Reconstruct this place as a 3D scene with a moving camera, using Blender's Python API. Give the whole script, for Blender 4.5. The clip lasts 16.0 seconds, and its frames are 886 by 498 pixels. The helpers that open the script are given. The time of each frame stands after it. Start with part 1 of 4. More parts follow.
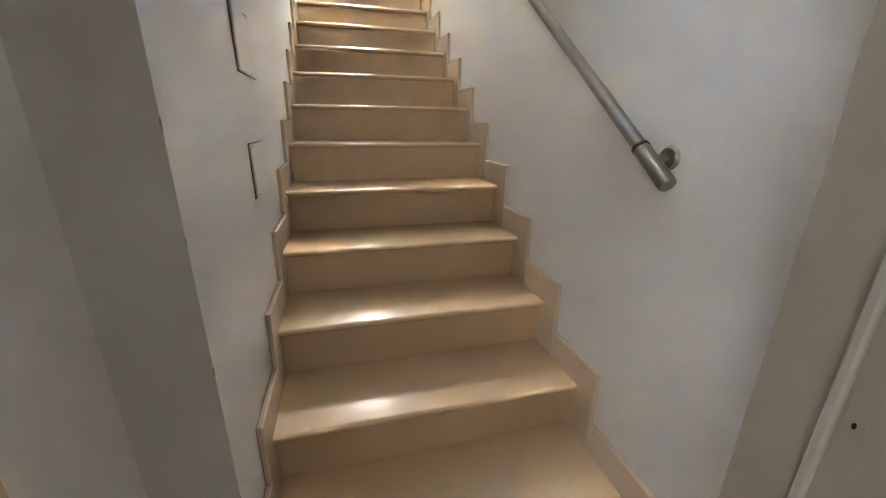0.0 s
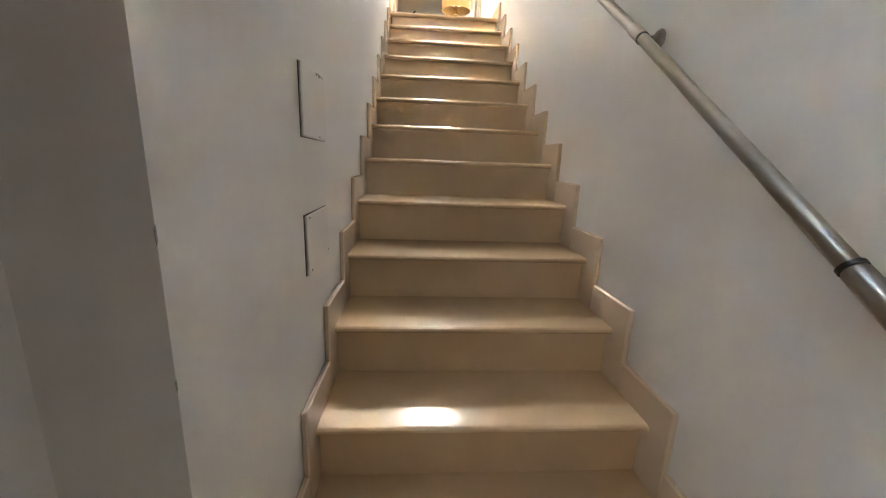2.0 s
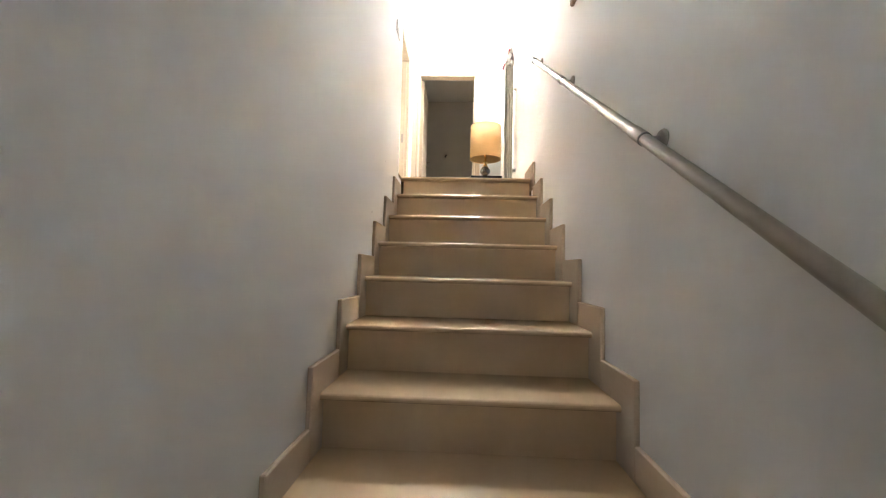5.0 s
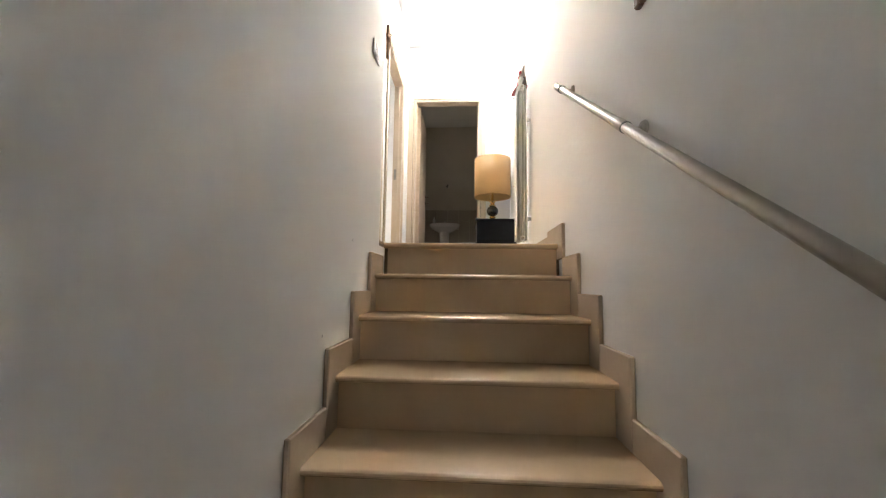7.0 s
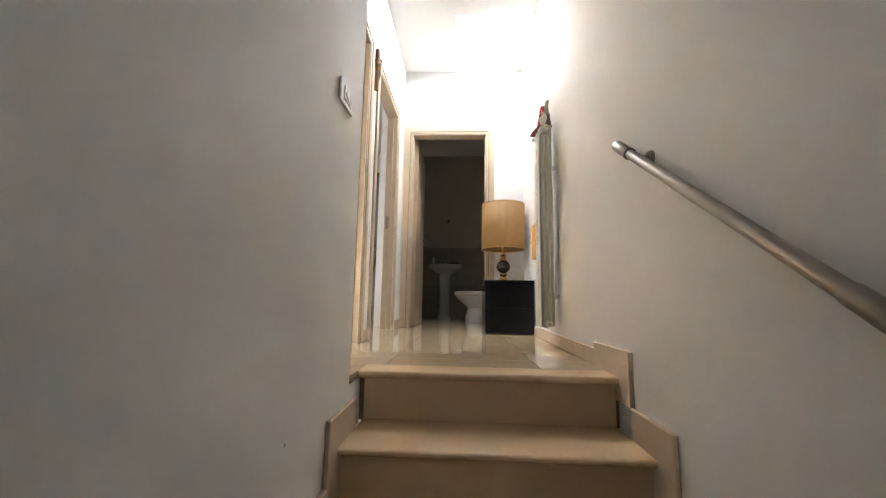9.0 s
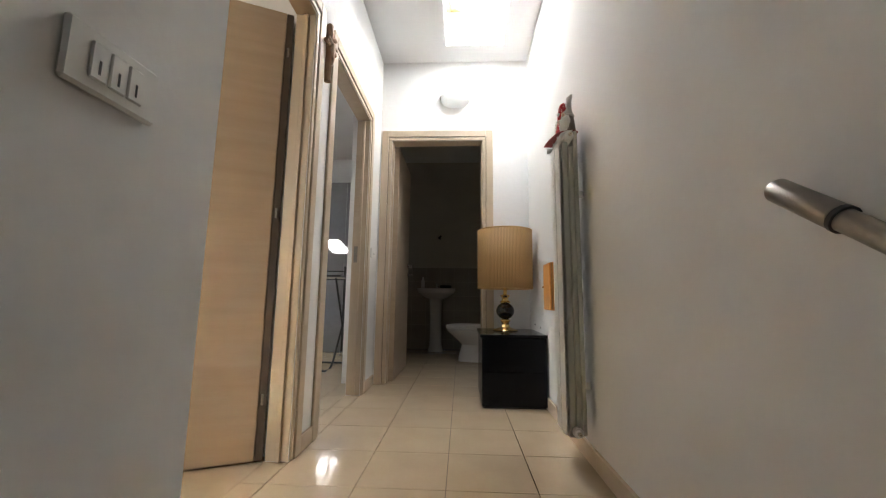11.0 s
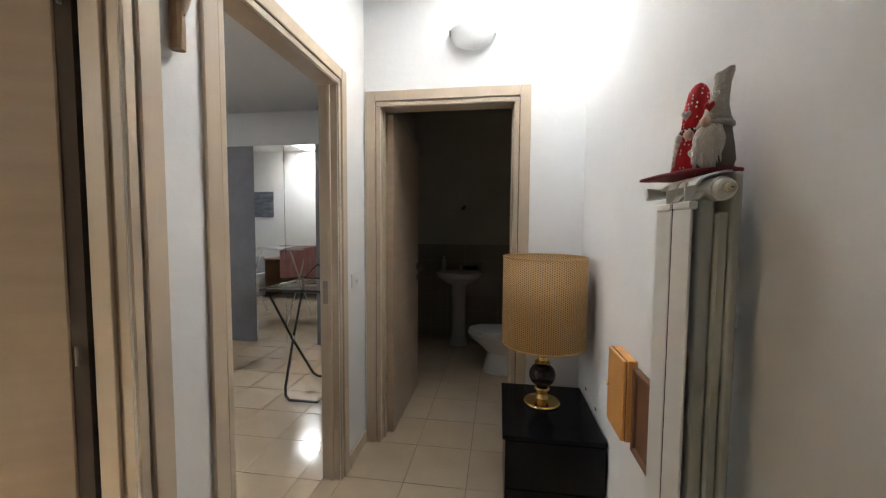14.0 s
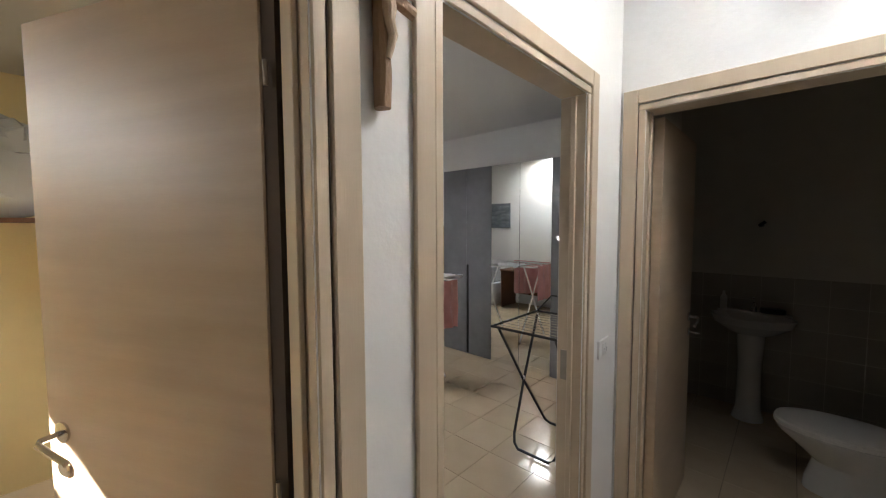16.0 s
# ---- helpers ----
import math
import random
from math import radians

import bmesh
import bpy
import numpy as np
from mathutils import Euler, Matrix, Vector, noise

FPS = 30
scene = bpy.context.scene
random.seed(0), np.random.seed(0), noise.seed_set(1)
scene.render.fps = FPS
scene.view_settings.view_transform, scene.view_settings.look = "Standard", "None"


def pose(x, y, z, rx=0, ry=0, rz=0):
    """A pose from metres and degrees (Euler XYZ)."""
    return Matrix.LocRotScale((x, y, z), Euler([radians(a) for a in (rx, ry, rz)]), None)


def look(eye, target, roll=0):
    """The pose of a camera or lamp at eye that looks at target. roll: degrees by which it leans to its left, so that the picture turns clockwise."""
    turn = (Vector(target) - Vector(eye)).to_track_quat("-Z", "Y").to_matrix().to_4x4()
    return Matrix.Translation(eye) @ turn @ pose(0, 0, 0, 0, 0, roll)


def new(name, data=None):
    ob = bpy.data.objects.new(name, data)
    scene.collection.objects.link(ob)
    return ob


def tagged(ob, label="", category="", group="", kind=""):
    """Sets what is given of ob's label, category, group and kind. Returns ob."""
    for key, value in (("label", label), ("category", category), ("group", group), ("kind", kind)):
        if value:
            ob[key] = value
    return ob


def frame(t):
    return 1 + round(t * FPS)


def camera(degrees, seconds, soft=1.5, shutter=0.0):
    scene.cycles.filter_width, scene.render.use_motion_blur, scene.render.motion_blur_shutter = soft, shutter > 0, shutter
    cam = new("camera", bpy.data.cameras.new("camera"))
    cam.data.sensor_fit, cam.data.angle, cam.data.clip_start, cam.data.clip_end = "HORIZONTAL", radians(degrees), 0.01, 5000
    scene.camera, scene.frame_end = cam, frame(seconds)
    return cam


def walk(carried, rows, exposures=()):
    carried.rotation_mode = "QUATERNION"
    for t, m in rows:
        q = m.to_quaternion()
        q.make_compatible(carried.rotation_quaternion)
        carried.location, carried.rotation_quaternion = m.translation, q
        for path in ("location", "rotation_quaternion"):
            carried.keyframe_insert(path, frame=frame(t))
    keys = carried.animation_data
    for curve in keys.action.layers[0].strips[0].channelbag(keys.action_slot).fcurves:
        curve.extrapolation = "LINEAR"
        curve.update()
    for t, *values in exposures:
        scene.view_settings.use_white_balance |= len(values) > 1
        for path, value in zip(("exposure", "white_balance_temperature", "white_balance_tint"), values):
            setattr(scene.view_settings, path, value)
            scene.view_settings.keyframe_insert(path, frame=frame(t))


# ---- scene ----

cam = camera(99.2, 16.0, soft=1.2)
PATH = [
    (0, (0.25, -4.192, -1.425), (0.73, -2.356, -2.054), 0.6),
    (0.5, (0.241, -4.171, -1.44), (0.592, -2.331, -2.14), 1.1),
    (1, (0.232, -4.15, -1.415), (0.509, -2.292, -2.101), 1.3),
    (1.5, (0.23, -4.11, -1.375), (0.443, -2.212, -1.967), 1.8),
    (2, (0.274, -3.925, -1.339), (0.413, -1.981, -1.788), 2.1),
    (2.5, (0.333, -3.73, -1.283), (0.434, -1.754, -1.575), 2.1),
    (3, (0.445, -3.481, -1.256), (0.49, -1.488, -1.424), 2.0),
    (3.5, (0.498, -3.271, -1.092), (0.482, -1.273, -1.175), 2.0),
    (4, (0.429, -3.133, -0.959), (0.358, -1.134, -0.953), 1.7),
    (6.5, (0.494, -2.386, -0.37), (0.391, -0.377, -0.197), 1.2),
    (7, (0.453, -2.174, -0.249), (0.339, -0.187, -0.053), 0.8),
    (7.5, (0.394, -2.038, -0.088), (0.297, -0.052, 0.127), 0.6),
    (8, (0.448, -1.845, 0.017), (0.37, 0.141, 0.245), 0.7),
    (8.5, (0.439, -1.705, 0.137), (0.342, 0.277, 0.385), 1.1),
    (9, (0.392, -1.525, 0.279), (0.281, 0.454, 0.548), 1.0),
    (9.5, (0.45, -1.372, 0.333), (0.365, 0.607, 0.613), 1.2),
    (12, (0.436, -0.448, 0.927), (0.33, 1.536, 1.158), 0.5),
    (12.5, (0.466, -0.334, 1.02), (0.351, 1.66, 1.131), 0.8),
    (13, (0.57, -0.145, 1.135), (0.397, 1.848, 1.122), 0.7),
    (13.5, (0.582, -0.005, 1.202), (0.321, 1.977, 1.12), 0.5),
    (14, (0.535, 0.137, 1.345), (0.245, 2.112, 1.224), 0.4),
    (14.5, (0.563, 0.302, 1.404), (0.238, 2.271, 1.265), 0.4),
    (15, (0.534, 0.437, 1.541), (-0.052, 2.342, 1.375), -0.2),
    (15.5, (0.409, 0.483, 1.559), (-0.576, 2.216, 1.399), -0.4),
    (16, (0.309, 0.543, 1.558), (-1.047, 2.008, 1.433), -0.2),
]
walk(cam, [(t, look(eye, target, roll)) for t, eye, target, roll in PATH],
     exposures=[(0, 9.05, 6600, 10), (1, 9.05, 6650, 10), (2, 8.9, 6700, 10), (3, 8.4, 6750, 10), (4, 8.3, 6650, 10), (5, 8.05, 6550, 10), (7, 7.2, 6450, 10), (8.5, 6.5, 6450, 10), (9.5, 6.15, 6400, 10), (12, 5.1, 6300, 10), (14, 5.05, 6250, 10), (16, 4.95, 6300, 10)])

# ---- light ----
SUN_WAY = Vector((1.63, 2.52, -1.52)).normalized()
world = bpy.data.worlds.new("sky")
scene.world = world
world.use_nodes = True
wn = world.node_tree
sky = wn.nodes.new("ShaderNodeTexSky")
sky.sky_type = "NISHITA"
sky.sun_disc = False
sky.sun_elevation = math.asin(-SUN_WAY.z)
sky.sun_rotation = radians(213)
wn.links.new(sky.outputs[0], wn.nodes["Background"].inputs[0])
wn.nodes["Background"].inputs[1].default_value = 0.05
sun = new("sun", bpy.data.lights.new("sun", "SUN"))
sun.data.energy, sun.data.angle, sun.data.color = 5.0, radians(0.5), (1.0, 0.94, 0.85)
sun.matrix_world = look((0, 0, 8), Vector((0, 0, 8)) + SUN_WAY)


def window_light(name, eye, target, sx, sy, watts, color):
    """Daylight that enters by one opening."""
    ob = new(name, bpy.data.lights.new(name, "AREA"))
    ob.data.shape, ob.data.size, ob.data.size_y = "RECTANGLE", sx, sy
    ob.data.energy, ob.data.color = watts, color
    ob.matrix_world = look(eye, target)
    return ob


DAY = (0.93, 0.97, 1.0)
window_light("skylight_day_corridor", (0.537, 1.81, 2.80), (0.537, 1.81, 0), 0.62, 0.76, 0.52, (0.95, 0.975, 0.99))
window_light("skylight_day_bedroom", (-2.89, 1.45, 2.95), (-2.89, 1.45, 0), 0.53, 0.73, 0.95, DAY)
window_light("skylight_day_study", (-2.72, -1.98, 2.435), (-1.5, -0.75, 0.3), 0.42, 0.78, 1.6, DAY)
window_light("window_day_hall", (0.40, -6.62, -1.05), (0.40, -4, -1.05), 0.5, 0.95, 0.0003, (0.95, 0.97, 1.0))
# lamp in an assumed side window, added to light the right wall
window_light("assumed_day_hall_side", (-0.29, -4.85, -1.15), (1.0, -3.9, -1.25), 0.84, 1.1, 0.012, (1.0, 0.955, 0.90))

# ---- materials ----


def material(name, color, rough=0.5, metal=0.0, dark=None, scale=6.0, fine=60.0, amount=0.35, bump=0.1, bump_scale=None,
             stretch=(1, 1, 1), coat=0.0, sheen=0.0, rough_var=0.1, per_piece=0.0, transmission=0.0):
    """A surface with variation at two scales, relief and uneven gloss."""
    m = bpy.data.materials.new(name)
    m.use_nodes = True
    n, ln = m.node_tree.nodes, m.node_tree.links
    b = n["Principled BSDF"]
    tc, mp = n.new("ShaderNodeTexCoord"), n.new("ShaderNodeMapping")
    mp.inputs["Scale"].default_value = stretch
    ln.new(tc.outputs["Object"], mp.inputs[0])
    big, small = n.new("ShaderNodeTexNoise"), n.new("ShaderNodeTexNoise")
    big.inputs["Scale"].default_value, small.inputs["Scale"].default_value = scale, fine
    big.inputs["Detail"].default_value, small.inputs["Detail"].default_value = 5, 3
    for t in (big, small):
        ln.new(mp.outputs[0], t.inputs["Vector"])
    add = n.new("ShaderNodeMath")
    add.operation = "MULTIPLY_ADD"
    add.inputs[1].default_value = 0.35
    ln.new(small.outputs[0], add.inputs[0])
    sub = n.new("ShaderNodeMath")
    sub.operation = "MULTIPLY_ADD"
    sub.inputs[1].default_value, sub.inputs[2].default_value = 1.3, -0.32
    ln.new(big.outputs[0], sub.inputs[0])
    ln.new(sub.outputs[0], add.inputs[2])
    fac = add.outputs[0]
    if per_piece:
        oi, pv = n.new("ShaderNodeObjectInfo"), n.new("ShaderNodeMath")
        pv.operation = "MULTIPLY_ADD"
        pv.inputs[1].default_value = per_piece
        ln.new(oi.outputs["Random"], pv.inputs[0])
        ln.new(fac, pv.inputs[2])
        fac = pv.outputs[0]
    mix = n.new("ShaderNodeMix")
    mix.data_type = "RGBA"
    dark = dark or tuple(c * (1 - amount) for c in color)
    mix.inputs[6].default_value, mix.inputs[7].default_value = (*dark, 1), (*color, 1)
    ln.new(fac, mix.inputs[0])
    ln.new(mix.outputs[2], b.inputs["Base Color"])
    rr = n.new("ShaderNodeMath")
    rr.operation = "MULTIPLY_ADD"
    rr.inputs[1].default_value, rr.inputs[2].default_value = rough_var, max(0.02, rough - rough_var / 2)
    ln.new(big.outputs[0], rr.inputs[0])
    ln.new(rr.outputs[0], b.inputs["Roughness"])
    b.inputs["Metallic"].default_value = metal
    b.inputs["Coat Weight"].default_value = coat
    b.inputs["Coat Roughness"].default_value = 0.06
    b.inputs["Sheen Weight"].default_value = sheen
    b.inputs["Transmission Weight"].default_value = transmission
    if bump:
        bp = n.new("ShaderNodeBump")
        bp.inputs["Strength"].default_value, bp.inputs["Distance"].default_value = bump, 0.01
        src = small
        if bump_scale:
            src = n.new("ShaderNodeTexNoise")
            src.inputs["Scale"].default_value, src.inputs["Detail"].default_value = bump_scale, 4
            ln.new(mp.outputs[0], src.inputs["Vector"])
        ln.new(src.outputs[0], bp.inputs["Height"])
        ln.new(bp.outputs[0], b.inputs["Normal"])
    return m


PLASTER = material("plaster", (0.83, 0.82, 0.805), 0.75, amount=0.07, scale=2.2, fine=25, bump=0.10, bump_scale=35, rough_var=0.2)
CEILING = material("ceiling_paint", (0.80, 0.80, 0.79), 0.85, amount=0.05, scale=1.5, fine=30, bump=0.05)
YELLOW = material("yellow_paint", (0.79, 0.64, 0.35), 0.8, amount=0.12, scale=2, bump=0.08)
MARBLE = material("beige_marble", (0.74, 0.545, 0.35), 0.19, dark=(0.62, 0.44, 0.265), scale=5, fine=45, bump=0.0, per_piece=0.15, rough_var=0.015)
SKIRT = material("skirting_marble", (0.70, 0.57, 0.44), 0.25, dark=(0.60, 0.47, 0.34), scale=6, fine=50, bump=0.03, per_piece=0.3)
TILE = material("porcelain_tile", (0.54, 0.425, 0.29), 0.13, dark=(0.46, 0.355, 0.235), scale=5, fine=55, bump=0.02, coat=0.3, per_piece=0.3)
GROUT = material("grout", (0.22, 0.17, 0.12), 0.9, amount=0.3, scale=15, bump=0.2)
OAK = material("oak_veneer", (0.60, 0.49, 0.365), 0.42, dark=(0.50, 0.40, 0.285), scale=3, fine=60, stretch=(6, 6, 0.35), bump=0.04, amount=0.3)
OAKX = material("oak_veneer_cross", (0.475, 0.365, 0.262), 0.44, dark=(0.37, 0.275, 0.185), scale=3, fine=55, stretch=(0.5, 0.5, 7), bump=0.03, amount=0.3)
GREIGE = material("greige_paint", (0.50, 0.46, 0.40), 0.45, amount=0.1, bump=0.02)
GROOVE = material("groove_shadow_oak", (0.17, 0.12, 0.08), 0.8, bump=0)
PALEGREIGE = material("pale_greige_seal", (0.60, 0.57, 0.52), 0.6, amount=0.08, bump=0.02)
SHADOWGAP = material("shaded_gap", (0.10, 0.07, 0.05), 0.8, bump=0)
STEEL = material("brushed_steel", (0.36, 0.325, 0.285), 0.34, 0.92, scale=8, fine=160, stretch=(1, 1, 6), bump=0.03, amount=0.2)
CHROME = material("chrome", (0.75, 0.75, 0.76), 0.12, 1.0, amount=0.08, bump=0)
BRASS = material("polished_brass", (0.78, 0.56, 0.22), 0.16, 1.0, amount=0.25, scale=12, bump=0.01)
BLACKGLOSS = material("black_lacquer", (0.006, 0.006, 0.007), 0.18, amount=0.3, bump=0.01)
BLACKGLOSS.node_tree.nodes["Principled BSDF"].inputs["Specular IOR Level"].default_value = 0.14
BLACK = material("black_plastic", (0.015, 0.015, 0.016), 0.4, amount=0.3, bump=0.02)
GLASSBLACK = material("black_glass", (0.012, 0.008, 0.007), 0.08, amount=0.3, bump=0)
ENAMEL = material("white_enamel", (0.77, 0.77, 0.75), 0.42, amount=0.012, bump=0.0)
# the radiator's white darkened: shade behind its fronts put into the colour
ENAMEL_SHADED = material("shaded_white_enamel", (0.52, 0.53, 0.48), 0.4, amount=0.03, bump=0.0)
CERAMIC = material("white_ceramic", (0.70, 0.69, 0.67), 0.12, amount=0.05, bump=0, coat=0.3)
PLASTIC = material("white_plastic", (0.80, 0.79, 0.76), 0.35, amount=0.02, bump=0.01)
PANELPAINT = material("painted_panel", (0.80, 0.785, 0.76), 0.55, amount=0.1, scale=5, fine=40, bump=0.08)
CONCRETE = material("concrete_laminate", (0.215, 0.215, 0.228), 0.38, dark=(0.11, 0.11, 0.122), scale=2.6, fine=14, bump=0.03, amount=0.4)
BATHWALL = material("bathroom_paint", (0.60, 0.565, 0.50), 0.8, amount=0.08, bump=0.05)
BATHTILE = material("bathroom_tile", (0.38, 0.34, 0.28), 0.3, amount=0.15, scale=4, bump=0.02, per_piece=0.2)
PINK = material("pink_terry", (0.72, 0.34, 0.33), 0.95, amount=0.3, scale=9, fine=180, bump=0.6, sheen=0.3)
WHITECLOTH = material("white_cotton", (0.80, 0.79, 0.78), 0.9, amount=0.15, scale=12, fine=150, bump=0.3)
CARDBOARD = material("cardboard", (0.42, 0.29, 0.17), 0.85, amount=0.2, scale=6, fine=70, bump=0.08)
HONEY = material("honey_pine", (0.72, 0.36, 0.11), 0.35, dark=(0.56, 0.24, 0.06), scale=3, fine=50, stretch=(5, 5, 0.5), bump=0.03)
BROWNWOOD = material("brown_wood", (0.20, 0.095, 0.045), 0.5, dark=(0.12, 0.05, 0.025), scale=3, fine=50, stretch=(5, 5, 0.5), bump=0.05)
OLIVE = material("carved_olive_wood", (0.42, 0.27, 0.15), 0.55, dark=(0.22, 0.12, 0.06), scale=14, fine=90, stretch=(1, 1, 0.4), bump=0.4)
PALEWOOD = material("pale_carved_wood", (0.62, 0.49, 0.36), 0.6, dark=(0.48, 0.35, 0.23), scale=30, bump=0.3)
REDFELT = material("red_felt", (0.50, 0.012, 0.025), 0.9, amount=0.3, scale=20, fine=160, bump=0.4, sheen=0.2)
DARKRED = material("dark_red_board", (0.22, 0.012, 0.018), 0.7, amount=0.3, scale=20, fine=120, bump=0.3)
GREYFELT = material("grey_felt", (0.56, 0.52, 0.47), 0.95, amount=0.2, scale=18, fine=160, bump=0.4)
TAUPE = material("taupe_felt", (0.24, 0.20, 0.18), 0.95, amount=0.2, scale=18, fine=160, bump=0.4)
FUR = material("white_fur", (0.85, 0.83, 0.80), 0.95, dark=(0.66, 0.63, 0.60), scale=30, fine=120, stretch=(3, 3, 0.3), bump=0.9)
SKIN = material("skin_tone_cloth", (0.75, 0.53, 0.43), 0.8, amount=0.1, scale=20, bump=0.1)
PAINTRED = material("red_canvas", (0.30, 0.012, 0.012), 0.55, dark=(0.11, 0.006, 0.008), scale=6, fine=40, bump=0.1)
CREAM = material("cream_petal", (0.72, 0.66, 0.52), 0.7, amount=0.25, scale=14, bump=0.1)
DARK = material("dark_gap", (0.02, 0.018, 0.016), 0.9, bump=0)
FROST = material("frosted_glass", (0.93, 0.94, 0.94), 0.45, amount=0.10, scale=7, bump=0.05, transmission=0.6)
PINEWINDOW = material("pine_window", (0.60, 0.36, 0.17), 0.4, dark=(0.42, 0.23, 0.09), scale=4, fine=50, stretch=(3, 0.6, 3), bump=0.04)
PICSEA = material("grey_print", (0.30, 0.33, 0.37), 0.4, dark=(0.03, 0.035, 0.045), scale=4, fine=9, stretch=(1, 1, 3.5), bump=0, amount=0.8)
YELLOWPLASTIC = material("yellow_cloth", (0.70, 0.55, 0.08), 0.8, amount=0.2, bump=0.1)
GREYPLASTIC = material("grey_plastic", (0.35, 0.35, 0.36), 0.5, amount=0.15, bump=0.02)


def mirror_material():
    m = bpy.data.materials.new("mirror_glass")
    m.use_nodes = True
    b = m.node_tree.nodes["Principled BSDF"]
    b.inputs["Base Color"].default_value = (0.86, 0.88, 0.88, 1)
    b.inputs["Metallic"].default_value, b.inputs["Roughness"].default_value = 1.0, 0.015
    return m


def clear_material(name, color, rough):
    m = bpy.data.materials.new(name)
    m.use_nodes = True
    b = m.node_tree.nodes["Principled BSDF"]
    b.inputs["Base Color"].default_value = (*color, 1)
    b.inputs["Roughness"].default_value, b.inputs["Transmission Weight"].default_value = rough, 1.0
    b.inputs["IOR"].default_value = 1.45
    return m


MIRROR = mirror_material()
GLASS = clear_material("window_glass", (0.96, 0.98, 0.98), 0.02)
FILM = clear_material("plastic_film", (0.93, 0.93, 0.92), 0.22)
FILM.node_tree.nodes["Principled BSDF"].inputs["Transmission Weight"].default_value = 0.45


def weave_material():
    """Woven straw: rows of small slots between the strands, coloured dark for the dim inside."""
    m = bpy.data.materials.new("woven_straw")
    m.use_nodes = True
    n, ln = m.node_tree.nodes, m.node_tree.links
    b = n["Principled BSDF"]
    uv = n.new("ShaderNodeUVMap")
    br = n.new("ShaderNodeTexBrick")
    br.inputs["Scale"].default_value = 1.0
    br.offset = 0.5
    br.inputs["Color1"].default_value = br.inputs["Color2"].default_value = (0, 0, 0, 1)
    br.inputs["Mortar"].default_value = (1, 1, 1, 1)
    br.inputs["Brick Width"].default_value, br.inputs["Row Height"].default_value = 0.0105, 0.0105
    br.inputs["Mortar Size"].default_value, br.inputs["Mortar Smooth"].default_value = 0.0034, 0.3
    ln.new(uv.outputs[0], br.inputs["Vector"])
    mix = n.new("ShaderNodeMix")
    mix.data_type = "RGBA"
    mix.inputs[6].default_value, mix.inputs[7].default_value = (0.13, 0.06, 0.02, 1), (0.60, 0.37, 0.145, 1)
    ln.new(br.outputs["Color"], mix.inputs[0])
    ln.new(mix.outputs[2], b.inputs["Base Color"])
    b.inputs["Roughness"].default_value = 0.5
    bp = n.new("ShaderNodeBump")
    bp.inputs["Strength"].default_value, bp.inputs["Distance"].default_value = 0.6, 0.002
    ln.new(br.outputs["Color"], bp.inputs["Height"])
    ln.new(bp.outputs[0], b.inputs["Normal"])
    tl = n.new("ShaderNodeBsdfTranslucent")
    ln.new(mix.outputs[2], tl.inputs[0])
    ms = n.new("ShaderNodeMixShader")
    ms.inputs[0].default_value = 0.3
    ln.new(b.outputs[0], ms.inputs[1])
    ln.new(tl.outputs[0], ms.inputs[2])
    ln.new(ms.outputs[0], n["Material Output"].inputs[0])
    return m


WEAVE = weave_material()


def dotted_material():
    m = material("red_dotted_felt", (0.52, 0.012, 0.025), 0.9, amount=0.3, scale=20, fine=160, bump=0.3)
    n, ln = m.node_tree.nodes, m.node_tree.links
    tc, vo, ramp, mix = n.new("ShaderNodeTexCoord"), n.new("ShaderNodeTexVoronoi"), n.new("ShaderNodeMath"), n.new("ShaderNodeMix")
    vo.inputs["Scale"].default_value, vo.inputs["Randomness"].default_value = 105, 0.35
    ramp.operation = "LESS_THAN"
    ramp.inputs[1].default_value = 0.26
    mix.data_type = "RGBA"
    b = n["Principled BSDF"]
    ln.new(tc.outputs["Object"], vo.inputs["Vector"])
    ln.new(vo.outputs["Distance"], ramp.inputs[0])
    ln.new(ramp.outputs[0], mix.inputs[0])
    ln.new(b.inputs["Base Color"].links[0].from_socket, mix.inputs[6])
    mix.inputs[7].default_value = (0.85, 0.72, 0.70, 1)
    ln.new(mix.outputs[2], b.inputs["Base Color"])
    return m


DOTRED = dotted_material()

# ---- mesh helpers ----


def box(bm, x0, x1, y0, y1, z0, z1, bevel=0.0):
    """A box with rounded edges, added to bm."""
    tmp = bmesh.new()
    bmesh.ops.create_cube(tmp, size=1)
    for v in tmp.verts:
        v.co = Vector(((x0 + x1) / 2 + v.co.x * (x1 - x0), (y0 + y1) / 2 + v.co.y * (y1 - y0), (z0 + z1) / 2 + v.co.z * (z1 - z0)))
    if bevel:
        bmesh.ops.bevel(tmp, geom=tmp.edges[:], offset=bevel, segments=1 if bevel < 0.006 else 4, affect="EDGES", profile=0.5)
    join(bm, tmp)
    return bm


def join(bm, tmp, m=None):
    if m is not None:
        bmesh.ops.transform(tmp, matrix=m, verts=tmp.verts)
    me = bpy.data.meshes.new("tmp")
    tmp.to_mesh(me)
    tmp.free()
    bm.from_mesh(me)
    bpy.data.meshes.remove(me)


def boxes(*dims, bevel=0.0):
    bm = bmesh.new()
    for d in dims:
        box(bm, *d, bevel=bevel)
    return bm


